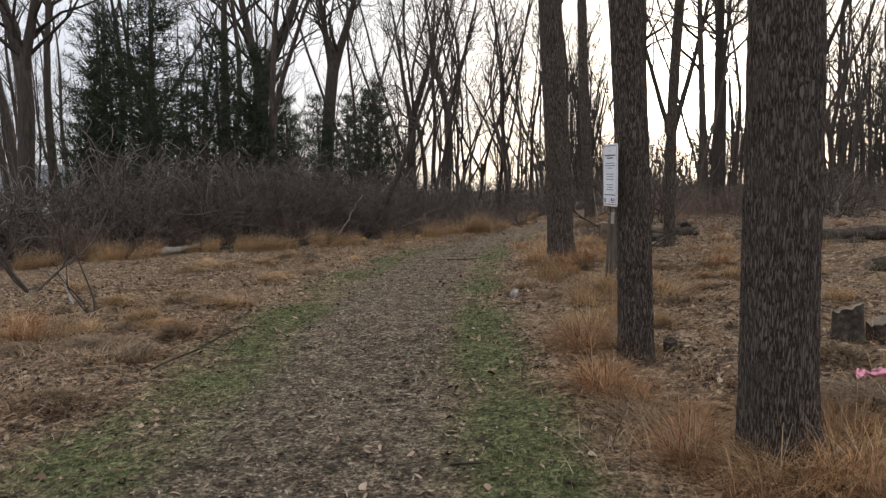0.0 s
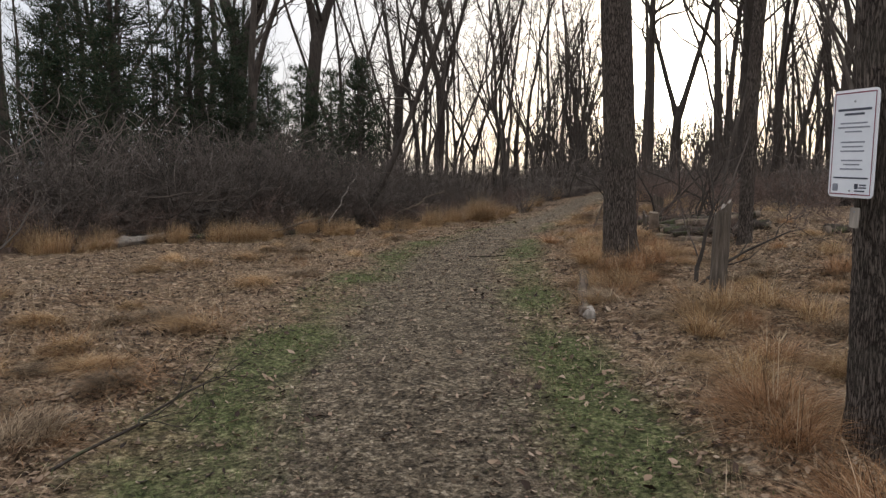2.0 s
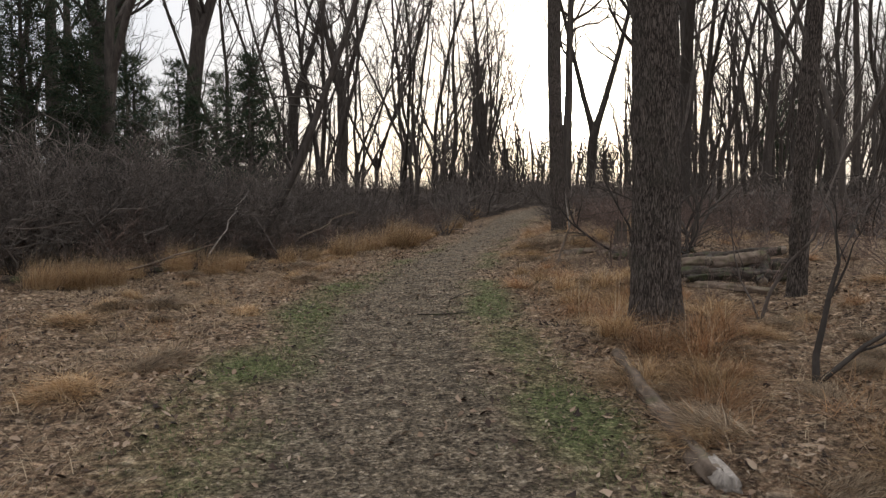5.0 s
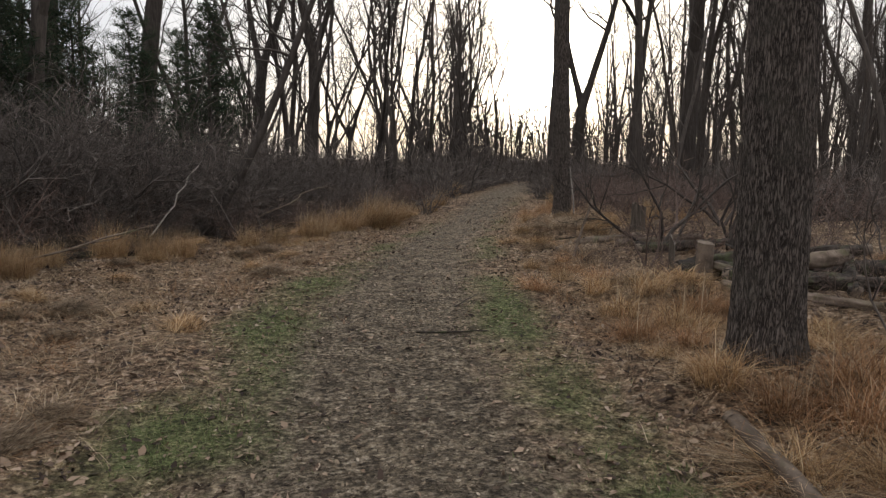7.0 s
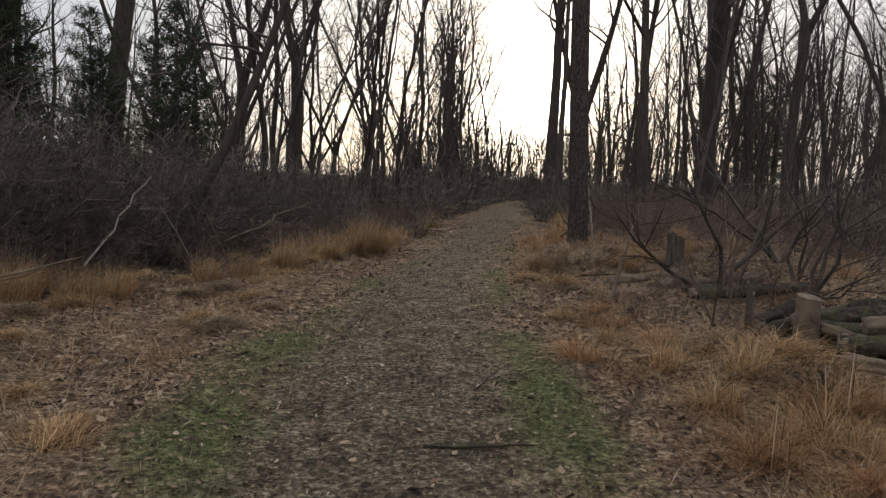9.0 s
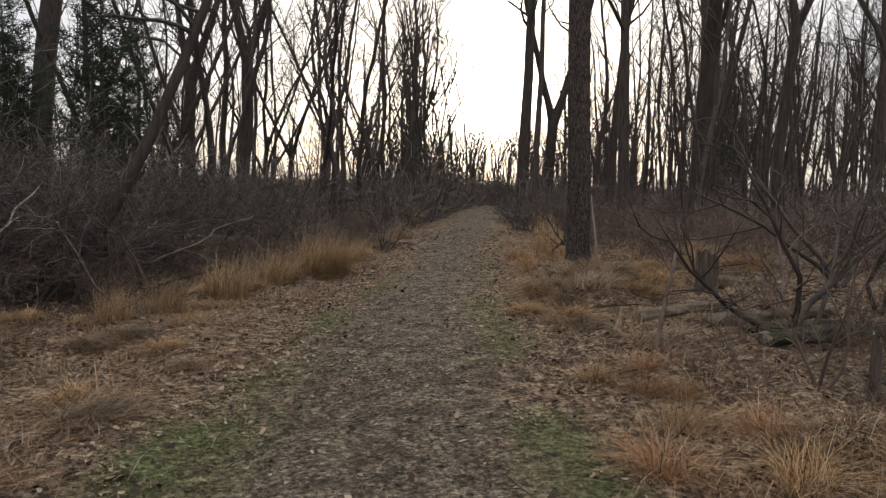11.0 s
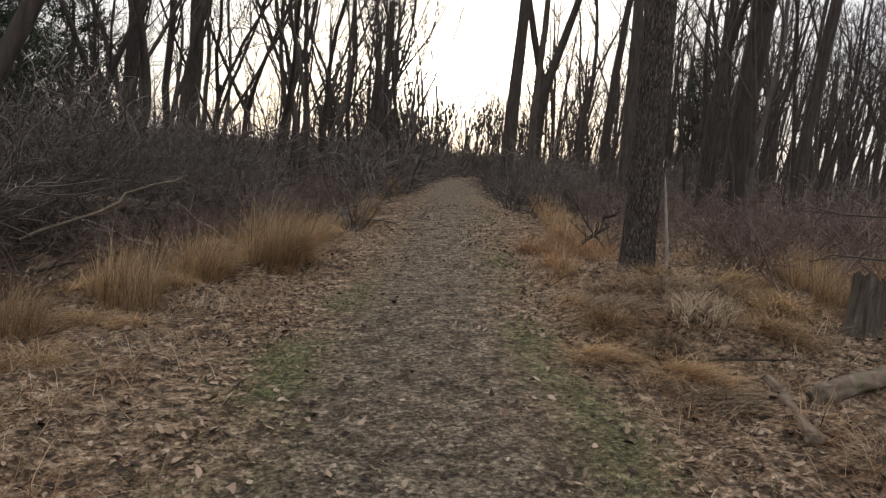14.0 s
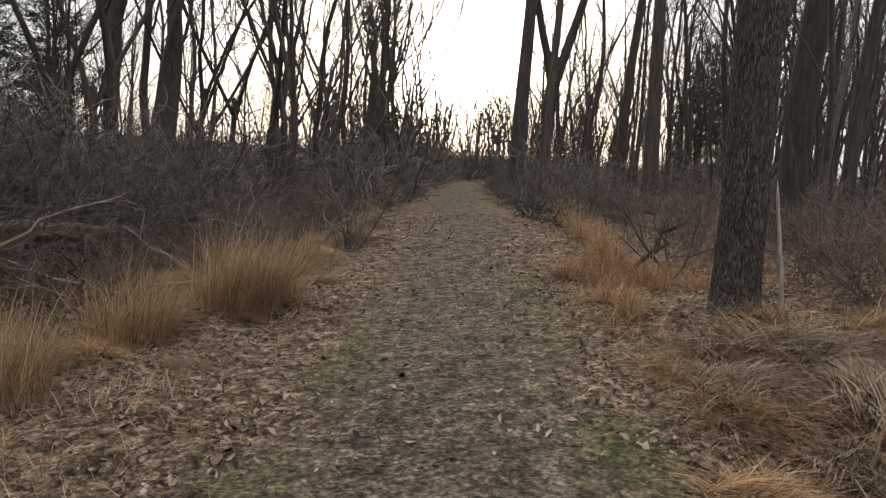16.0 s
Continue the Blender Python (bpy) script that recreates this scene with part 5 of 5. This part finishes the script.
crooked("sapling", 41, 2.62, 10.9, [((0.05, 0, 1.0), 1.5, 0.030), ((0.5, 0.0, 0.75), 1.5, 0.024)], "crooked leafless sapling beside a snag")
crooked("sapling", 42, -4.45, 8.7, [((-0.35, 0.1, 1.0), 1.9, 0.014), ((-0.1, 0.2, 1.0), 1.6, 0.010), ((-0.7, 0.0, 0.7), 1.6, 0.011)], "thin leafless sapling leaning over dry grass")
crooked("sapling", 43, -6.4, 10.6, [((-0.2, 0.0, 1.0), 2.6, 0.030), ((0.8, 0.3, 0.8), 2.4, 0.022), ((-0.8, 0.2, 0.7), 2.2, 0.020)], "small crooked leafless tree with spreading limbs")
crooked("thorn_bush", 44, 4.35, 17.8, [((0.55, -0.3, 0.8), 2.2, 0.036), ((-0.6, 0.2, 0.9), 2.0, 0.030), ((0.1, 0.3, 1.0), 2.0, 0.030), ((0.9, 0.1, 0.55), 2.0, 0.026)], "crooked dark thorny bush above fallen logs", M_LIMB, "bush", bend=0.30, kids=(7, 4))
crooked("thorn_bush", 51, 5.0, 17.0, [((0.4, -0.3, 0.9), 1.8, 0.026), ((-0.5, 0.1, 0.8), 1.7, 0.024), ((0.0, 0.3, 1.0), 1.8, 0.024), ((-0.7, -0.4, 0.6), 1.5, 0.020)], "crooked leafless bush behind stacked logs", M_LIMB, "bush", bend=0.30, kids=(7, 4))
crooked("thorn_bush", 52, 5.7, 18.0, [((0.4, -0.1, 0.9), 2.2, 0.026), ((-0.5, 0.1, 0.9), 2.1, 0.026), ((-0.2, -0.4, 0.8), 1.9, 0.022)], "crooked leafless bush behind fallen logs", M_LIMB, "bush", bend=0.28, kids=(7, 4))
crooked("thorn_bush", 45, 5.05, 18.7, [((0.5, 0.1, 0.8), 1.6, 0.026), ((-0.5, 0.1, 0.9), 1.5, 0.024), ((-0.1, -0.4, 0.9), 1.3, 0.02)], "leafless tangled bush behind fallen logs", M_TWIG_RED, "bush", bend=0.28)
crooked("thorn_bush", 46, 6.3, 19.0, [((-0.7, -0.2, 1.0), 2.6, 0.03), ((-0.2, 0.2, 1.1), 2.6, 0.035), ((0.5, 0.0, 1.0), 2.4, 0.03)], "crooked dark bush with reaching branches", M_LIMB, "bush", bend=0.26)
crooked("thorn_bush", 47, 3.5, 16.6, [((0.3, 0.2, 0.8), 1.1, 0.014), ((-0.3, 0.3, 0.9), 1.0, 0.012), ((0.8, -0.3, 0.6), 1.3, 0.016)], "thin leafless bush over stacked logs", M_TWIG_RED, "bush")
crooked("thorn_bush", 48, 5.9, 24.6, [((-0.5, -0.2, 0.7), 1.3, 0.022), ((0.5, -0.2, 0.7), 1.3, 0.02), ((0.0, 0.4, 0.9), 1.2, 0.02)], "leafless bush at the foot of a tree", M_TWIG, "bush")
crooked("sapling", 49, 3.3, 12.6, [((0.1, 0.1, 1.0), 2.2, 0.02), ((-0.3, 0.1, 1.0), 1.5, 0.012)], "thin leafless sapling among dry grass", M_TWIG)
crooked("sapling", 50, 5.2, 10.8, [((0.1, 0.1, 1.0), 2.6, 0.022), ((0.4, 0.1, 1.0), 1.6, 0.014), ((-0.4, 0.0, 0.9), 1.4, 0.012)], "thin leafless sapling among dry grass", M_TWIG)


def stick(seed, p0, p1, r, label, mat=M_LOG, kinks=0.04, twigs=0):
    rng = np.random.default_rng(seed)
    p0, p1 = np.array(p0, float), np.array(p1, float)
    n = 9
    ln = np.linalg.norm(p1 - p0)
    pts = (p1 - p0) * np.linspace(0, 1, n)[:, None] + rng.normal(0, kinks, (n, 3)) * ln * 0.4 * np.sin(np.linspace(0, np.pi, n))[:, None] * np.array([1, 1, 0.25])
    t = thing("stick", pose(*p0), label, "stick")
    part("stem", make_mesh("stem", *tube(pts, np.linspace(r, r * 0.6, n), 7), mat=mat, smooth=True), t)
    for i in range(twigs):
        out = []
        k = int(rng.integers(2, n - 1))
        limb(rng, out, pts[k], unit(p1 - p0) + rng.normal(0, 0.6, 3) * np.array([1, 1, 0.3]), ln * 0.35, r * 0.5, 1, 2, (0, 2), 0.02, 0.2)
        part("twig", make_mesh("twig", *merge([tube(p, rd, 4) for p, rd, lv in out]), mat=mat, smooth=True), t)
    return t


def on(x, y, up=0.0):
    return (x, y, gz(x, y) + up)


stick(61, on(4.90, 22.10, -0.03), (4.80, 22.22, 1.50), 0.020, "straight pale stick leaning against a trunk", M_ROT, 0.01)
stick(62, on(0.05, 14.42, 0.012), on(0.72, 14.25, 0.012), 0.010, "thin broken stick lying on the path", M_LOG_DARK, 0.05, 1)
stick(63, on(-2.75, 6.3, 0.02), on(-2.15, 7.4, 0.20), 0.011, "fallen leafless branch beside the path", M_LOG_DARK, 0.06, 7)
stick(64, on(3.05, 17.9, 0.0), (3.55, 18.35, 1.15), 0.022, "grey stick leaning in a bush", M_LOG, 0.02, 1)
stick(65, on(0.0, 4.15, 0.012), on(0.23, 4.12, 0.012), 0.012, "short dark stick on the leafy path", M_LOG_DARK, 0.03)
stick(66, on(2.45, 5.75, 0.015), on(2.95, 5.85, 0.02), 0.010, "thin grey stick in dry grass", M_LOG, 0.03)
stick(67, on(5.35, 24.6, 0.10), (6.25, 24.9, 1.02), 0.030, "bent dark branch arching over dry grass", M_LOG_DARK, 0.10, 3)
stick(68, on(-4.6, 18.0, 0.05), (-2.7, 18.9, 0.62), 0.018, "grey fallen branch against the thicket", M_LOG, 0.04, 2)
stick(69, on(-5.0, 9.2, 0.0), (-5.35, 9.5, 0.62), 0.020, "pale broken stick standing in grass", M_ROT, 0.03)
stick(70, on(0.62, 15.3, 0.012), on(1.1, 15.9, 0.012), 0.007, "thin twig on trampled leaves", M_LOG_DARK, 0.05, 1)
stick(71, on(3.4, 20.0, 0.02), on(4.0, 19.6, 0.05), 0.010, "dark thin stick on bare leafy ground", M_LOG_DARK, 0.05, 1)
stick(72, on(-1.6, 24.4, 0.3), (0.1, 26.2, 0.95), 0.020, "bent grey branch over the brush heap", M_LOG, 0.07, 3)
stick(73, on(-3.2, 20.8, 0.2), (-2.5, 22.0, 1.5), 0.016, "pale bent branch in the thicket", M_ROT, 0.06, 1)

heap_rng = np.random.default_rng(91)
for i in range(26):
    y = heap_rng.uniform(19.5, 28.5)
    x = float(brush_x(y)) - heap_rng.uniform(0.1, 2.6)
    a, ln = heap_rng.uniform(0, 6.28), heap_rng.uniform(0.8, 2.0)
    x1, y1 = x + ln * math.cos(a) * 0.8, y + ln * math.sin(a)
    if x1 > brush_x(y1) + 0.1:
        x1 = float(brush_x(y1)) - 0.1
    stick(100 + i, on(x, y, 0.02), on(x1, y1, heap_rng.uniform(0.1, 0.75)), heap_rng.uniform(0.008, 0.020), "dead grey branch lying in the brush heap", (M_LOG, M_ROT, M_LOG_DARK, M_LOG)[i % 4], 0.06, int(heap_rng.integers(1, 4)))

# a crumpled strip of pink cloth in the grass
rng = np.random.default_rng(77)
strip_v, strip_q = [], []
for i in range(26):
    s = i / 25
    c = np.array([0.30 * s + 0.04 * math.sin(s * 11), 0.07 * math.sin(s * 7.0), 0.035 + 0.035 * math.sin(s * 13) ** 2 + rng.normal(0, 0.004)])
    for j in range(5):
        strip_v.append(c + np.array([0.012 * math.sin(j * 2 + s * 9), 0.020 * (j - 2) * (1 - 0.4 * abs(math.sin(s * 9))), 0.018 * math.sin(j * 1.7 + s * 15)]))
for i in range(25):
    for j in range(4):
        strip_q.append((i * 5 + j, (i + 1) * 5 + j, (i + 1) * 5 + j + 1, i * 5 + j + 1))
cloth = new("ribbon", make_mesh("ribbon", np.array(strip_v), strip_q, mat=M_PINK, smooth=True))
cloth.matrix_basis = pose(3.02, 4.98, gz(3.1, 4.98) + 0.03, 0, 0, 25)
tagged(cloth, "crumpled faded pink ribbon lying in dry grass", "ribbon")
so = cloth.modifiers.new("cloth", "SOLIDIFY")
so.thickness = 0.002

# ---- a house far behind the thicket ----


def box_mesh(name, x0, x1, y0, y1, z0, z1, mat, bevel=0.01):
    bm = bmesh.new()
    bmesh.ops.create_cube(bm, size=1.0, matrix=Matrix.Translation(((x0 + x1) / 2, (y0 + y1) / 2, (z0 + z1) / 2)) @ Matrix.Diagonal((x1 - x0, y1 - y0, z1 - z0, 1)))
    if bevel:
        bmesh.ops.bevel(bm, geom=bm.edges[:], offset=bevel, segments=2, affect="EDGES")
    return baked(bm, name, mat)


house = thing("house", pose(-33.0, 60.0, 0.0, 0, 0, 28), "pale low house glimpsed through bare woods", "house")
wall = part("wall", box_mesh("wall", -6, 6, -4, 4, -0.3, 2.7, M_SIDING), house, "pale blue-grey siding")
bm = bmesh.new()
ridge = [bm.verts.new(v) for v in ((-6.5, -4.5, 2.6), (6.5, -4.5, 2.6), (6.5, 4.5, 2.6), (-6.5, 4.5, 2.6), (-6.5, 0, 4.6), (6.5, 0, 4.6))]
for f in ((0, 1, 5, 4), (2, 3, 4, 5), (0, 4, 3), (1, 2, 5), (3, 2, 1, 0)):
    bm.faces.new([ridge[i] for i in f])
part("roof", baked(bm, "roof", M_ROOF), house, "grey shingled gable roof")
for x in (-4.2, -1.4, 1.4, 4.2):
    for z in (0.9,):
        w = part("window", box_mesh("window", x - 0.55, x + 0.55, -4.06, -4.004, z, z + 1.4, M_TRIM), house, "white-framed window")
        part("pane", box_mesh("pane", x - 0.45, x + 0.45, -4.075, -4.064, z + 0.1, z + 1.3, M_PANE, 0.003), w, "dark glass")

# ---- tufts of dry grass ----
tall = [tuft_mesh(700 + i, 1100, 0.36, 0.74, M_STRAW, (0.0, 0.5), (0.1, 1.1), (0.002, 0.0042), sweep=(0.3 + 0.5 * i, 0.5)) for i in range(2)]
orange = [tuft_mesh(710 + i, 460, 0.17, 0.44, (M_DRY, M_STRAW, M_DRY)[i], (0.0, 0.65), (0.3, 1.3), (0.0025, 0.0055), sweep=(-0.9 + i, 0.25)) for i in range(3)]
flat = [hummock_mesh(720 + i, 620, 0.30, (0.10, 0.13, 0.08)[i], 0.26, (M_HAY, M_STRAW, M_HAY)[i]) for i in range(3)]
skirts = [tuft_mesh(740 + i, 150, 0.34, 0.40, (M_DRY, M_DRY_PALE, M_DRY)[i], (0.8, 1.5), (0.2, 0.6), (0.003, 0.006)) for i in range(3)]
small = [tuft_mesh(750 + i, 90, 0.20, 0.26, (M_DRY_PALE, M_DRY, M_DRY_PALE)[i], (0.4, 1.45), (0.2, 0.8), (0.003, 0.006)) for i in range(3)]
plumes = [tuft_mesh(760 + i, 80, 0.30, 0.95, M_DRY_PALE, (0.0, 0.35), (0.1, 0.6), (0.003, 0.006), "stalks", sweep=(0.3, 0.6)) for i in range(2)]
stalks = [tuft_mesh(730 + i, 12, 0.14, 0.52, M_DRY_PALE, (0.0, 0.35), (0.0, 0.25), (0.003, 0.005), "stalks") for i in range(3)]


def tuft(meshes, k, x, y, s, label, group):
    s = s * 0.92 if meshes is orange else s
    wide = s * 0.78 if meshes is tall else s
    t = thing("grass_tuft", pose(x, y, gz(x, y), 0, 0, float(rng.uniform(-35, 35) if meshes is tall else rng.uniform(0, 360))) @ Matrix.Diagonal((wide, wide, s, 1.0)), label, "grass tuft", group)
    part("clump", meshes[k], t)
    if meshes is not flat:
        part("stalk_spray", (plumes if meshes is tall else stalks)[k], t, "thin upright dry stalks")
    part("collapsed_skirt", skirts[k], t, "matted collapsed blades")
    return t


PALE, RUST, MAT = "tall tuft of pale dry grass", "tuft of rusty dry grass", "matted tuft of collapsed dry grass"
for x, y, s in ((1.08, 24.75, 1.3), (1.34, 25.10, 1.25), (0.98, 25.05, 1.15), (0.14, 23.95, 1.05), (0.30, 24.2, 0.9), (-0.42, 22.70, 0.95), (-0.58, 22.95, 0.75), (2.2, 27.6, 0.75), (2.6, 28.6, 0.7),
                (-2.95, 19.2, 0.8), (-2.6, 19.7, 0.7), (-4.2, 17.6, 0.75), (-4.9, 17.0, 0.7), (-7.3, 15.2, 0.8), (-7.9, 15.6, 0.95), (-8.5, 16.2, 0.9), (-6.9, 15.5, 0.6), (-1.7, 21.3, 0.7), (-1.2, 21.9, 0.75), (-5.6, 16.4, 0.6),
                (6.2, 21.4, 0.75), (6.5, 21.9, 0.7), (5.8, 20.8, 0.65), (7.0, 21.2, 0.7), (3.3, 29.3, 0.8), (3.9, 30.8, 0.9), (5.4, 34.6, 0.9), (6.9, 27.9, 0.9), (7.6, 29.4, 0.9), (8.3, 31.0, 0.9), (6.3, 26.6, 0.8)):
    tuft(tall, int(rng.integers(2)), x, y, s, PALE, "tall pale tufts")
for x, y, s in ((1.34, 6.55, 1.05), (1.44, 6.80, 0.9), (1.22, 6.20, 0.85), (1.22, 5.35, 1.1), (1.38, 5.1, 0.85), (1.28, 5.7, 0.8), (1.62, 4.45, 0.9), (1.45, 4.15, 0.9), (1.85, 3.72, 1.15), (2.15, 3.68, 1.1), (2.45, 3.85, 1.0), (1.6, 3.6, 0.9), (2.5, 4.3, 1.0),
                (1.74, 11.0, 1.1), (1.55, 10.6, 1.0), (1.4, 11.3, 1.0), (2.1, 11.7, 1.2), (1.8, 11.9, 1.0), (2.4, 12.0, 1.1), (1.6, 12.3, 1.0), (2.93, 8.9, 1.0), (4.2, 10.6, 1.1), (1.9, 9.2, 0.95), (1.75, 8.6, 1.0), (2.2, 9.3, 1.0), (2.7, 9.5, 1.1), (2.0, 7.9, 0.9),
                (1.55, 7.4, 1.0), (2.3, 17.6, 0.65), (2.5, 17.2, 0.65), (2.75, 17.6, 0.6), (2.25, 16.4, 0.7), (2.6, 16.1, 0.8), (2.3, 15.5, 0.9), (2.65, 15.0, 1.0), (2.1, 14.6, 1.0), (1.85, 13.8, 1.0), (2.3, 13.9, 1.1), (2.7, 14.2, 1.1),
                (1.75, 15.9, 0.9), (5.3, 24.2, 1.2), (5.0, 24.6, 1.0), (4.9, 25.2, 1.0), (5.5, 25.3, 1.2), (5.7, 24.7, 1.1), (5.3, 23.4, 1.0), (4.2, 23.0, 0.9), (4.5, 23.7, 1.0), (6.0, 26.0, 1.1), (2.95, 12.9, 1.0), (-4.6, 7.4, 1.0), (-4.3, 7.7, 0.8), (-4.9, 7.9, 1.0)):
    tuft(orange, int(rng.integers(3)), x, y, s, RUST, "rusty tufts")
for x, y, s in ((3.4, 20.9, 1.0), (4.4, 20.2, 1.0), (5.0, 20.7, 1.1), (4.7, 22.0, 1.0), (3.75, 21.8, 0.9), (5.5, 21.7, 1.0), (3.2, 19.7, 0.9), (1.22, 10.5, 0.8), (1.32, 11.0, 0.9), (1.42, 11.5, 0.9), (1.12, 10.05, 0.6), (1.3, 10.15, 0.8), (4.32, 21.5, 1.2), (3.95, 20.5, 1.2), (3.6, 21.2, 1.0), (4.6, 20.9, 1.1), (4.1, 21.9, 1.1), (3.5, 20.3, 0.9), (4.9, 21.5, 1.1), (5.2, 21.2, 1.0), (3.3, 18.2, 0.9), (3.1, 19.3, 0.9), (2.9, 20.3, 0.8), (1.35, 4.8, 1.0), (2.9, 4.6, 1.1), (3.0, 14.8, 1.2), (3.2, 15.3, 1.2), (3.0, 15.9, 1.1)):
    tuft(flat, int(rng.integers(3)), x, y, s, MAT, "matted tufts")
done = 0
while done < 115:                       # the dry field under the trees
    y = rng.uniform(2.0, 24)
    x = path_x(y) + path_half(y) + 1.2 + abs(rng.normal(0, 3.2))
    if 2.7 < x < 6 and 14.3 < y < 20 or y > 17.5 and x < 5.2:
        continue
    k = int(rng.integers(3))
    tuft(orange if rng.uniform() < 0.4 else flat, k, x, y, rng.uniform(0.45, 0.8), RUST if rng.uniform() < 0.65 else MAT, "tufts of the dry field")
    done += 1
for i in range(95):                     # along the foot of the thicket and in the clearing
    y = rng.uniform(4.5, 30) if i >= 14 else rng.uniform(12, 20)
    x = brush_x(y) + rng.uniform(-0.3, 0.5) if i < 14 else path_x(y) - path_half(y) - 1.0 - abs(rng.normal(0, 2))
    if x > path_x(y) - path_half(y) - 0.6:
        continue
    tuft(flat if i >= 14 else tall, int(rng.integers(2)), x, y, rng.uniform(0.45, 0.9), MAT if i >= 14 else PALE, "tufts of the clearing")

for i in range(420):                    # small clumps that roughen the clearing and the leafy bank
    y = rng.uniform(2.5, 26)
    side = -1 if rng.uniform() < 0.6 else 1
    x = path_x(y) + side * (path_half(y) + 0.9 + abs(rng.normal(0, 2.2)))
    if x < brush_x(y):
        continue
    ob = new("grass_clump", small[int(rng.integers(3))])
    ob.matrix_basis = pose(x, y, gz(x, y), 0, 0, rng.uniform(0, 360)) @ Matrix.Scale(rng.uniform(0.6, 1.3), 4)
    tagged(ob, "small flattened clump of dry grass", "grass clump", "small clumps of dry grass")

# ---- uncountable cover: grass, leaves, crumbs ----
rng = np.random.default_rng(88)


def off_path(x, y, d):
    return np.clip((np.abs(d) - 1.5) * 1.2, 0, 1) * np.where(x < brush_x(y) - 0.5, 0.1, 1)


x, y = scatter(rng, 135000, -0.5, 29, 7.5, off_path)
n = len(x)
tagged(new("dry_grass", make_mesh("dry_grass", *short_blades(rng, x, y, ground(x, y) - 0.01, rng.uniform(0.08, 0.26, n), rng.uniform(0.002, 0.005, n), rng.uniform(0.5, 1.45, n), rng.uniform(0.1, 0.6, n)), mat=M_DRY_PALE)),
       "flattened dry grass beside the path", "grass", kind="stuff")
x, y = scatter(rng, 520000, -0.5, 27, 3.6, lambda x, y, d: green_strength(x, y) * 0.8 * np.clip(0.55 + wave(x * 1.7, y * 1.7), 0.05, 1))
n = len(x)
tagged(new("green_grass", make_mesh("green_grass", *short_blades(rng, x, y, ground(x, y) - 0.005, rng.uniform(0.02, 0.065, n), rng.uniform(0.003, 0.006, n), rng.uniform(0.1, 1.1, n), rng.uniform(0.1, 0.5, n)), mat=M_GREEN)),
       "short green grass along the worn path", "grass", kind="stuff")


def leafy_spots(x, y, d):
    edge = np.clip(np.abs(d) * 0.55, 0.30, 1) * np.where(x < brush_x(y) - 1.5, 0.3, 1)
    return edge * (1 - 0.6 * green_strength(x, y)) * np.clip(0.65 + 0.5 * wave(x * 0.8 + 3, y * 0.8), 0.25, 1)


x, y = scatter(rng, 105000, -0.5, 32, 6.0, leafy_spots)
n = len(x)
tagged(new("fallen_leaves", make_mesh("fallen_leaves", *leaf_block(rng, x, y, ground(x, y), 0.025 + 0.050 * rng.uniform(0, 1, n) ** 1.8), mat=M_LEAF)), "brown curled fallen leaves strewn over the ground", "leaves", kind="stuff")
x, y = scatter(rng, 36000, -0.5, 20, 2.6, lambda x, y, d: np.clip(1.3 - np.abs(d) * 0.5, 0.2, 1))
n = len(x)
tagged(new("leaf_crumbs", make_mesh("leaf_crumbs", *leaf_block(rng, x, y, ground(x, y) - 0.006, rng.uniform(0.012, 0.035, n)), mat=M_CRUMB)), "trodden leaf crumbs on the worn path", "leaves", kind="stuff")
